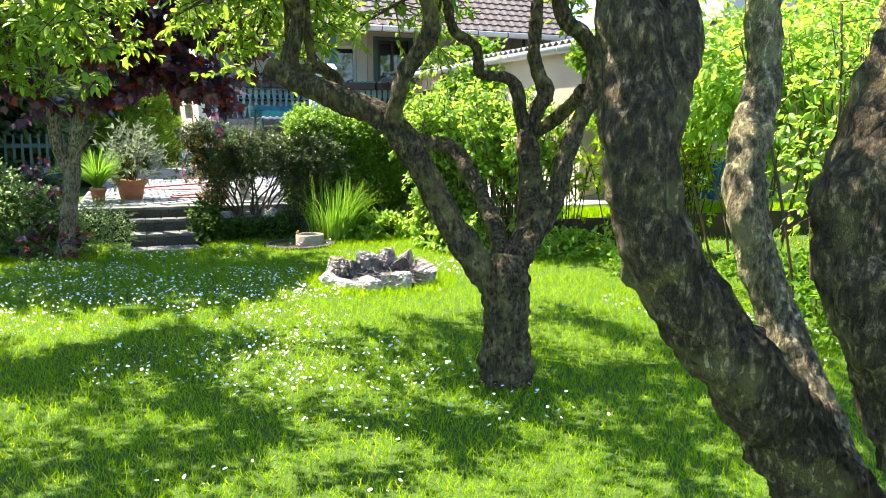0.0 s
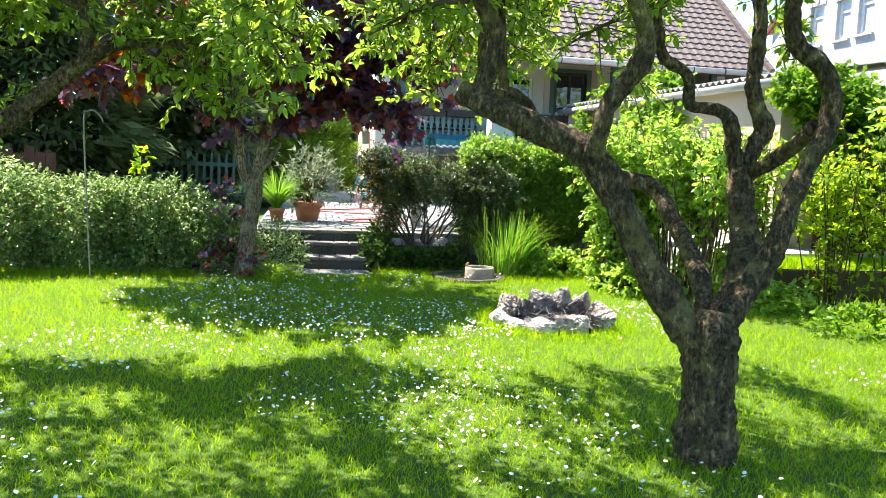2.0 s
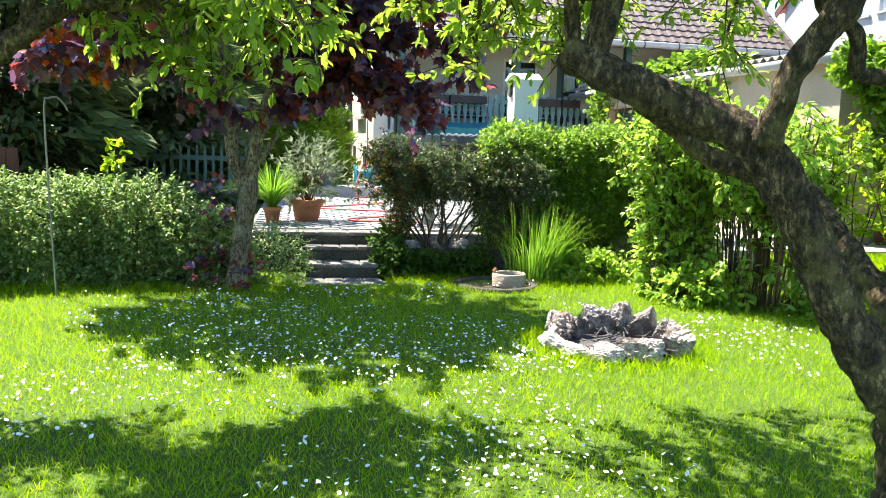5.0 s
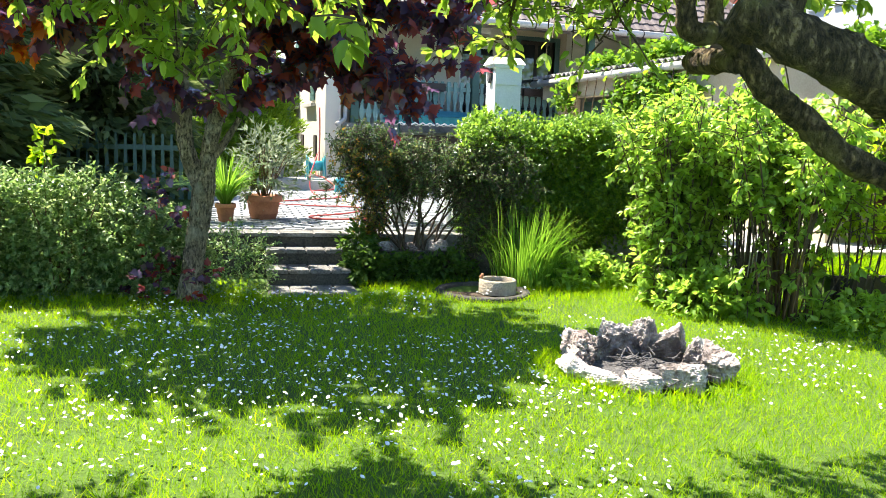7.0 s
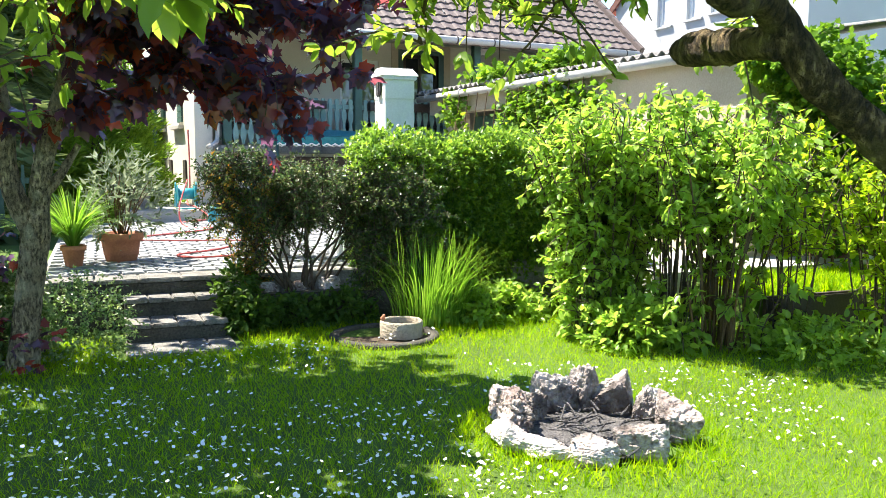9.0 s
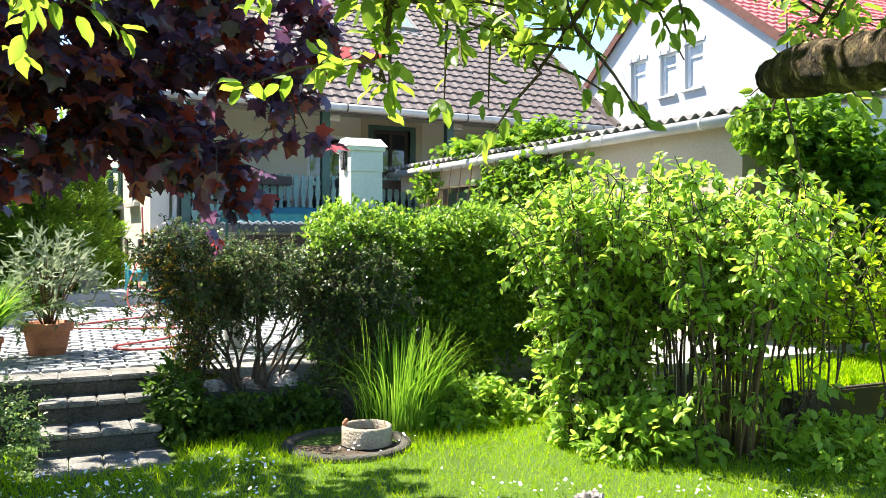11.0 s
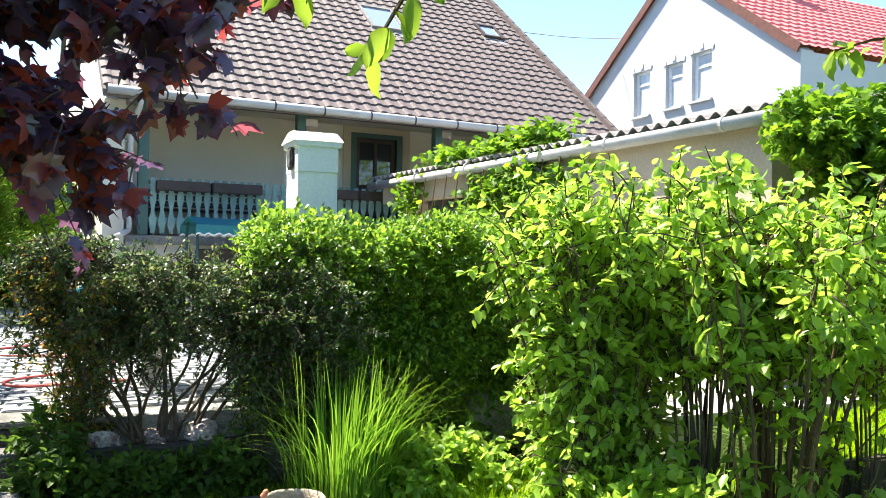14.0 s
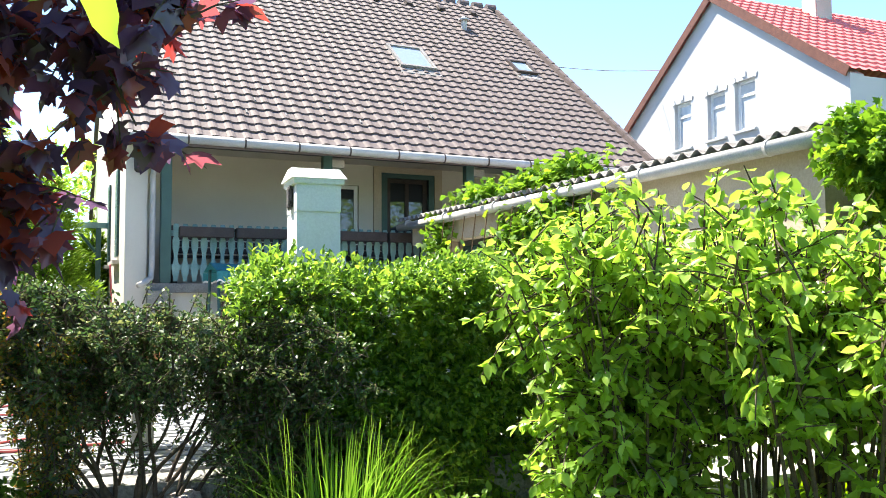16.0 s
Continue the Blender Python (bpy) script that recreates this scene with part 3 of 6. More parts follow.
            bm.transform(on_roof(0.5 + 0.62 * c + 0.2 * r, 0.1 + 0.36 * r, 0.035))
            part("snow_guard", bm, M_ETERNIT, roof)
    # gutter with joint sleeves
    bm = bmesh.new()
    tube(bm, [(-0.02, -0.60, 3.80, 0.068), (9.12, -0.60, 3.77, 0.068)], 12, straight=True)
    gut = part("gutter", bm, M_ZINC, h, "pale painted half-round gutter", True)
    for i in range(11):
        bm = bmesh.new()
        u = 0.78 + 0.80 * i
        tube(bm, [(u - 0.012, -0.60, 3.797 - 0.0033 * u, 0.075), (u + 0.012, -0.60, 3.797 - 0.0033 * u, 0.075)], 12, straight=True)
        part("gutter_joint", bm, M_DARKWOOD, gut)
    bm = bmesh.new()
    tube(bm, [(0.42, -0.60, 3.76, 0.04), (0.42, -0.58, 3.60, 0.04), (0.36, -0.22, 3.35, 0.04), (0.36, -0.14, 3.1, 0.04), (0.36, -0.12, 1.95, 0.04), (0.30, -0.2, 1.80, 0.04), (0.16, -0.3, 1.72, 0.04)], 10)
    part("downpipe", bm, M_ZINC, h, "grey zinc downpipe", True)
    part("corner_pillar", box(0.302, 0.62, -0.20, 0.012, 0.5, 1.66, 0.01), M_CONC, h)
    # side wall shutters
    for v in (1.2, 3.4):
        sh = part("shutter", box(-0.012, -0.004, v, v + 0.5, 2.2, 3.59), M_GREEN, h, "dark green slatted shutter")
        for k in range(14):
            part("slat", box(-0.035, -0.014, v, v + 0.5, 2.2 + 0.1 * k, 2.29 + 0.1 * k), M_GREEN, sh)
        bm = bmesh.new()
        box(-0.10, -0.004, v - 0.08, v + 1.15, 2.08, 2.14, bm=bm)
        part("sill", bm, M_CONCL, h)
    for v, z in ((0.9, 1.05), (2.6, 1.05)):
        part("cellar_hatch", box(-0.03, -0.004, v, v + 0.3, z, z + 0.45, 0.008), M_DARKWOOD, h)
    return h


def roof_slab():
    bm = bmesh.new()
    pr = [(-0.56, 3.80), (5.92, 3.80 + 6.42 * SLOPE), (12.4, 3.80)]
    a = [[bm.verts.new((x, y, z - d)) for y, z in pr] for x in (-0.08, 9.25) for d in (0, 0.10)]
    for i in (0, 1):
        for p, q in ((0, 2), (1, 3)):
            bm.faces.new((a[p][i], a[q][i], a[q][i + 1], a[p][i + 1]))
    for p, q in ((0, 1), (2, 3)):
        for i in (0, 1):
            bm.faces.new((a[p][i], a[p][i + 1], a[q][i + 1], a[q][i]))
    for i in (0, 2):
        bm.faces.new((a[0][i], a[2][i], a[3][i], a[1][i]))
    bmesh.ops.recalc_face_normals(bm, faces=bm.faces)
    return bm


def baluster_mesh():
    """A flat sawn board with a waisted outline."""
    bm = bmesh.new()
    out = [(0.030, 0), (0.030, .06), (0.052, .12), (0.052, .22), (0.026, .33), (0.026, .40), (0.050, .50), (0.050, .60), (0.030, .66), (0.030, .74), (0.044, .80), (0.03, .85)]
    f = [bm.verts.new((x, 0, z)) for x, z in out] + [bm.verts.new((-x, 0, z)) for x, z in out[::-1]]
    face = bm.faces.new(f)
    r = bmesh.ops.extrude_face_region(bm, geom=[face])
    bmesh.ops.translate(bm, verts=[v for v in r["geom"] if isinstance(v, bmesh.types.BMVert)], vec=(0, 0.025, 0))
    bmesh.ops.recalc_face_normals(bm, faces=bm.faces)
    me = bpy.data.meshes.new("baluster")
    bm.to_mesh(me)
    bm.free()
    me.materials.append(M_BALUST)
    return me


def porch_railing(u0, u1):
    m = HOUSE @ pose(u0, 0, 1.76)
    r = thing("porch_railing", m, "weathered green wooden railing with waisted balusters", "railing", "porch railings")
    me = baluster_mesh()
    n = int((u1 - u0) / 0.132)
    for i in range(n):
        share("baluster", me, Matrix.Translation(((i + 0.5) * (u1 - u0) / n, 0.0, 0.03)), r)
    part("bottom_rail", box(0.0, u1 - u0, 0.027, 0.07, 0.20, 0.28, 0.006), M_BALUST, r)
    part("top_rail", box(0.0, u1 - u0, 0.027, 0.09, 0.70, 0.78, 0.006), M_BALUST, r)
    k = int((u1 - u0) / 0.85)
    for i in range(k):
        p = thing("planter_box", HOUSE @ pose(u0 + 0.1 + i * 0.82, -0.17, 2.44), "dark brown window box hung on the porch railing", "planter", "window boxes on the railing")
        part("trough", box(0, 0.78, 0, 0.165, 0, 0.15, 0.01), M_DARKWOOD, p)
    return r


house()
for a, b in ((0.64, 2.93), (3.09, 5.46), (5.62, 7.99)):
    porch_railing(a, b)


# ---- neighbouring house ----
def neighbour():
    h = thing("neighbour_house", (14, 21.6, 0), "white rendered gable house with a red tiled roof", "house")
    bm = bmesh.new()
    pr = [(-3.8, -0.1), (3.5, -0.1), (3.5, 5.95), (0, 8.45), (-3.8, 5.74)]
    wins = [(-1.30, -0.65, 5.18, 6.30), (-0.33, 0.28, 5.15, 6.22), (0.88, 1.52, 5.12, 6.26)]
    # gable front out of strips round the windows
    wall = wall_with_holes(-3.8, 3.5, -0.1, 5.7, [(a, b, c, 5.7) for a, b, c, d in wins], 0, 0.35)
    top = bmesh.new()
    def zroof(y):
        return 8.45 - (0.715 * abs(y) if y < 0 else 0.715 * y)
    ys = [-3.8] + [k for a, b, c, d in wins for k in (a, b)] + [0, 3.5]
    ys = sorted(set(ys))
    for a, b in zip(ys, ys[1:]):
        z0 = 5.7
        for wa, wb, wc, wd in wins:
            if wa <= (a + b) / 2 <= wb:
                z0 = wd
        for y0, y1 in ((0, 0.35),):
            q = [top.verts.new(p) for p in ((a, y0, z0), (b, y0, z0), (b, y0, zroof(b)), (a, y0, zroof(a)), (a, y1, z0), (b, y1, z0), (b, y1, zroof(b)), (a, y1, zroof(a)))]
            for f in ((0, 1, 2, 3), (7, 6, 5, 4), (0, 4, 5, 1), (3, 2, 6, 7), (0, 3, 7, 4), (1, 5, 6, 2)):
                top.faces.new([q[i] for i in f])
    turn = Matrix(((0, 1, 0, 0), (1, 0, 0, 0), (0, 0, 1, 0), (0, 0, 0, 1)))
    for b, nm in ((wall, "wall"), (top, "gable_wall")):
        b.transform(turn)
        bmesh.ops.remove_doubles(b, verts=b.verts, dist=1e-4)
        bmesh.ops.recalc_face_normals(b, faces=b.faces)
        part(nm, b, M_WHITE, h)
    bm.free()
    part("wall", box(0.35, 10, 3.2, 3.5, -0.1, 5.9), M_WHITE, h)
    part("wall", box(0.35, 10, -3.8, -3.5, -0.1, 5.7), M_WHITE, h)
    for a, b, c, d in wins:
        bm = bmesh.new()
        for q in ((a, a + 0.07, c, d), (b - 0.07, b, c, d), (a + 0.07, b - 0.07, c, c + 0.07), (a + 0.07, b - 0.07, d - 0.07, d), (a + 0.07, b - 0.07, c + 0.68 * (d - c), c + 0.68 * (d - c) + 0.06)):
            box(0.10, 0.17, q[0], q[1], q[2], q[3], bm=bm)
        w = part("window", bm, M_FRAMEW, h, "white framed window in the gable")
        part("pane", box(0.13, 0.14, a + 0.07, b - 0.07, c + 0.07, d - 0.07), mat("curtained_glass", (0.55, 0.58, 0.60), (0.42, 0.45, 0.48), 0.08, 2, 9, 0), w)
        part("sill", box(-0.07, 0.0, a - 0.05, b + 0.05, c - 0.06, c, 0.008), M_WHITE, w)
        for q in (-0.34, 0.0, 0.34):
            s = box(-0.02, 0.0, -0.06, 0.06, 0, 0.12, 0.005)
            s.transform(Matrix.Translation((0, (a + b) / 2 + q * 0.95, d + 0.05 - abs(q) * 0.2)) @ Matrix.Rotation(-q * 0.8, 4, "X"))
            part("lintel_stone", s, M_WHITE, w)
    for sgn in (-1, 1):
        bm = bmesh.new()
        ln, wv = 4.75, 0.28
        cols = 44
        last = None
        for r in range(16):
            g = []
            for e in (0, 1):
                s = (r + e) * ln / 16
                row = []
                for k in range(cols * 3 + 1):
                    x = -0.08 + k * 0.0833
                    row.append(bm.verts.new((x, sgn * s * 0.813, 8.55 - s * 0.582 + 0.05 * (e - 0.5) + 0.02 * math.cos(k * 2 * math.pi / 3))))
                g.append(row)
            for k in range(cols * 3):
                f = (g[0][k], g[0][k + 1], g[1][k + 1], g[1][k])
                bm.faces.new(f if sgn < 0 else f[::-1])
                if last:
                    f = (last[k], last[k + 1], g[0][k + 1], g[0][k])
                    bm.faces.new(f if sgn < 0 else f[::-1])
            last = g[1]
        part("roof", bm, M_RED, h, shade=False)
        bm = box(-0.12, -0.085, 0, 4.75, -0.12, 0.075)
        bm.transform(Matrix.Translation((0, 0, 8.52)) @ Matrix.Rotation(-0.6206, 4, "X") if sgn > 0 else Matrix.Translation((0, 0, 8.52)) @ Matrix.Rotation(math.pi, 4, "Z") @ Matrix.Translation((0.205, 0, 0)) @ Matrix.Rotation(-0.6206, 4, "X"))
        part("bargeboard", bm, M_RUST, h)
    part("chimney", box(2.4, 2.9, -0.7, -0.25, 7.8, 9.3, 0.02), M_CONCL, h)
    return h


neighbour()


tagged(part("overhead_cable", tube(bmesh.new(), [(9.9, 24.0, 7.18, 0.009), (11.5, 24.0, 7.19, 0.009), (13.0, 24.0, 7.26, 0.009), (15.2, 24.0, 7.5, 0.009)], 6), M_ETERNIT), "thin grey cable strung between the two houses", "cable")


# ---- barn with a corrugated roof ----
BARN = pose(5.95, 10.73, 0, 0, 0, 3.5)
def corrugated(x0, x1, y0, y1, z0, rise, pitch=0.177, amp=0.028):
    """A corrugated sheet: waves across y, rising with x."""
    bm = bmesh.new()
    n = int((y1 - y0) / pitch * 8)
    rows = []
    for x in (x0, x1):
        for d in (0, -0.008):
            rows.append([bm.verts.new((x, y0 + (y1 - y0) * k / n, z0 + rise * (x - x0) + amp * math.sin(2 * math.pi * (y1 - y0) * k / n / pitch) + d)) for k in range(n + 1)])
    for k in range(n):
        for a, b in ((0, 2), (3, 1), (1, 0), (2, 3)):
            bm.faces.new((rows[a][k], rows[b][k], rows[b][k + 1], rows[a][k + 1]))
    return bm


def barn():
    b = thing("barn", BARN, "sand-rendered barn with a corrugated roof and long gutter", "barn")
    part("wall", box(0.12, 0.40, 0.05, 4.2, 0.1, 2.66), M_BARN, b)
    part("end_wall", box(0.40, 5, 0.05, 0.3, 0.1, 2.66), M_BARN, b)
    part("back_wall", box(0.9, 1.1, 4.2, 8.0, 0.1, 2.66), M_BARN, b)
    part("lintel", box(0.14, 0.38, 4.2, 8.0, 2.36, 2.64, 0.01), M_BARN, b)
    part("pillar", box(0.12, 0.44, 6.9, 7.2, 0.1, 2.36, 0.01), M_BARN, b)
    part("barn_door", box(0.5, 0.56, 4.3, 6.88, 0.16, 2.3, 0.006), M_GREEN, b, "dark green wooden barn door")
    part("roof", corrugated(-0.03, 5.2, -0.05, 8.2, 2.78, 0.16), M_ETERNIT, b, shade=True)
    bm = bmesh.new()
    tube(bm, [(0.0, -0.06, 2.69, 0.062), (0.0, 8.2, 2.66, 0.062)], 14, straight=True)
    g = part("gutter", bm, M_ZINC, b, "pale grey half-round gutter", True)
    for y in (0.45, 2.0, 3.4, 4.9, 6.4, 7.8):
        bm = bmesh.new()
        tube(bm, [(0, y - 0.015, 2.69, 0.069), (0, y + 0.015, 2.69, 0.069)], 14, straight=True)
        part("gutter_strap", bm, M_ZINC, g)
    bm = bmesh.new()
    tube(bm, [(0.02, 3.4, 2.62, 0.035), (0.06, 3.3, 2.50, 0.035), (0.08, 3.0, 2.32, 0.035)], 8)
    part("downpipe", bm, M_ZINC, b, shade=True)
    return b


barn()


# ---- garden grill with a white chimney ----
def grill():
    g = thing("garden_grill", (2.475, 11.72, TERRACE - 0.03), "white-painted masonry garden grill with a capped chimney", "grill")
    part("base", box(-0.55, 0.45, -0.1, 0.55, 0, 0.8, 0.02), M_LIME, g)
    bm = bmesh.new()
    prof = [(0.55, -0.55, 0.8), (0.40, -0.42, 1.0), (0.24, -0.25, 1.2), (0.15, -0.145, 1.32), (0.145, -0.145, 1.82)]
    rings = []
    for r, l, z in prof:
        rings.append([bm.verts.new(p) for p in ((l, -0.16, z), (min(r, 0.45), -0.16, z), (min(r, 0.45), 0.17, z), (l, 0.17, z))])
    for a, b in zip(rings, rings[1:]):
        for k in range(4):
            bm.faces.new((a[k], a[(k + 1) % 4], b[(k + 1) % 4], b[k]))
    part("chimney", bm, M_LIME, g)
    bm = wall_with_holes(-0.172, 0.172, 1.72, 1.80, [(-0.07, 0.07, 1.60, 1.78)], -0.149, 0.149)
    bm.transform(Matrix.Rotation(math.pi / 2, 4, "Z"))
    box(-0.17, 0.17, -0.19, 0.19, 1.78, 1.825, 0.006, bm=bm)
    cap = bmesh.new()
    q = [cap.verts.new((x, y, z)) for x, y, z in ((-.185, -.2, 1.82), (.185, -.2, 1.82), (.185, .2, 1.82), (-.185, .2, 1.82), (-.165, -.07, 1.90), (.165, -.07, 1.90), (.165, .07, 1.90), (-.165, .07, 1.90))]
    for f in ((0, 1, 5, 4), (1, 2, 6, 5), (2, 3, 7, 6), (3, 0, 4, 7), (4, 5, 6, 7), (3, 2, 1, 0)):
        cap.faces.new([q[i] for i in f])
    part("smoke_head", bm, M_LIME, g)
    part("cap", cap, M_LIME, g, "white concrete chimney cap")
    # Solid dark block for the smoke opening; the hole's shade is its colour.
    part("smoke_hole_shade", box(-0.178, -0.15, -0.06, 0.06, 1.62, 1.78, 0.02), M_ASH, g)
    return g


grill()


# ---- garden swing with a teal canopy, before the porch ----
def garden_swing():
    s = thing("garden_swing", HOUSE @ pose(1.9, -0.95, UPPER), "garden swing seat with a teal scalloped canopy", "swing")
    for x in (-0.80, 0.80):
        for y in (-0.42, 0.42):
            part("leg", tube(bmesh.new(), [(x, y * 1.2, 0, 0.022), (x, y * 0.8, 1.22, 0.022)], 8, straight=True), M_GREEN, s, shade=True)
    part("seat", box(-0.7, 0.7, -0.25, 0.25, 0.40, 0.47, 0.02), M_DARKWOOD, s)
    part("backrest", box(-0.7, 0.7, 0.22, 0.30, 0.47, 0.85, 0.02), M_DARKWOOD, s)
    bm = bmesh.new()
    top = [[bm.verts.new((x, y, 1.30 - 0.12 * abs(y) / 0.55 + 0.01 * math.sin(x * 5))) for x in np.linspace(-0.86, 0.86, 24)] for y in (-0.55, -0.25, 0.0, 0.25, 0.55)]
    for a, b in zip(top, top[1:]):
        for k in range(23):
            bm.faces.new((a[k], a[k + 1], b[k + 1], b[k]))
    can = part("canopy", bm, M_CLOTH, s, "teal cloth canopy", True)
    for y, sg in ((-0.552, -1), (0.552, 1)):
        for nm, z0, z1, m in (("valance", 1.18, 1.06, M_CLOTH), ("hem", 1.06, 1.035, M_FRAMEW)):
            bm = bmesh.new()
            xs = np.linspace(-0.86, 0.86, 81)
            hi = [bm.verts.new((x, y + sg * 0.012 * math.sin(x * 21), z0 + (0.015 * math.cos(x * 46) if nm == "hem" else 0))) for x in xs]
            lo = [bm.verts.new((x, y + sg * 0.012 * math.sin(x * 21), z1 + 0.015 * math.cos(x * 46))) for x in xs]
            for k in range(80):
                bm.faces.new((hi[k], hi[k + 1], lo[k + 1], lo[k]))
            part(nm, bm, m, can, "pale scalloped hem" if nm == "hem" else "")
    return s


garden_swing()


# Added in place of unclear dark things behind the railing, to darken its gaps.
def stand_in_bench(u):
    s = thing("stand_in_bench", HOUSE @ pose(u, 0.9, 1.76), "dark wooden slatted bench added for dark clutter behind the railing", "bench", "benches on the porch")
    for i in range(4):
        part("seat_slat", box(0, 1.9, -0.22 + 0.11 * i, -0.13 + 0.11 * i, 0.42, 0.45, 0.004), M_DARKWOOD, s)
    for i in range(4):
        part("back_slat", box(0, 1.9, 0.24, 0.27, 0.5 + 0.11 * i, 0.59 + 0.11 * i, 0.004), M_DARKWOOD, s)
    for x in (0.05, 1.78):
        part("end_frame", box(x, x + 0.07, -0.22, 0.27, 0, 0.42, 0.004), M_DARKWOOD, s)
        part("back_post", box(x, x + 0.07, 0.275, 0.33, 0, 0.95, 0.004), M_DARKWOOD, s)


stand_in_bench(0.7)
stand_in_bench(3.2)


# ---- trees ----
def crown(boughs, per_m, parent, twig=(0.14, 0.36), leaf=(0.045, 0.075), per=10, drop=0.15, material=None, shape=OVATE, keep=None, wide=1.0, hang=0.12):
    """Twigs and leaves along boughs (lists of x, y, z, radius)."""
    bm = bmesh.new()
    P, A = [], []
    for b in boughs:
        path = spline(b, 0.05)
        tube(bm, b, 6, step=0.08)
        n = int(per_m * len(path) * 0.05)
        for i in rnd.integers(0, len(path), n):
            p = path[i][:3] + rnd.normal(0, 0.02, 3)
            d = unit(1)[0] * 0.9 + np.array([0, 0, 0.35])
            d /= np.linalg.norm(d)
            ln = rnd.uniform(*twig)
            q = p + d * ln + np.array([0, 0, -drop * ln])
            mid = (p + q) / 2 + np.array([0, 0, 0.05 * ln])
            if keep is not None and not keep(q):
                continue
            tube(bm, [(*p, 0.005), (*mid, 0.004), (*q, 0.002)], 4, straight=True)
            t = rnd.random(per) ** 0.7
            pos = p + (q - p) * t[:, None] + rnd.normal(0, 0.008, (per, 3))
            P.append(pos)
            A.append((q - p) / ln * 0.6 + unit(per) * 0.8 + np.array([0, 0, -drop - hang]))
    tagged(part("branchwork", bm, M_TWIG, parent), kind="stuff")
    P, A = np.vstack(P), np.vstack(A)
    leaves("foliage", P, A, rnd.uniform(*leaf, len(P)), shape, material or M_APPLE, parent, wide=wide)


def canopy(parent, centre, radii, n, leaf, material, shape):
    """The upper mass of a crown; most are added above the view to cast shade."""
    b, o = mound(n // 8, centre, radii, 0.15, 0.4, 1.6)
    p, a = sprigs(b, o, 0.3, 8, 0.1)
    leaves("upper_foliage", p, a, rnd.uniform(*leaf, len(p)), shape, material, parent)


def tree(name, limbs, label, bark, base, rough=0.22, pale=(), slim=1.0):
    t = thing(name, (0, 0, 0), label, "tree")
    for i, l in enumerate(limbs):
        if i >= base:
            l = [(*q[:3], q[3] * slim) for q in l]
        bm = tube(bmesh.new(), l, 44 if l[0][3] > 0.09 else 26 if l[0][3] > 0.05 else 14, rough, 0.02)
        part("trunk" if i < base else "limb", bm, M_BARK_PALE_LIT if i in pale else bark, t, shade=True)
    return t


def away(q):
    """Keeps the walking line clear of twigs."""
    return q[2] > 1.80 or not (-0.9 < q[0] < 1.7 and 0 < q[1] < 7.3)


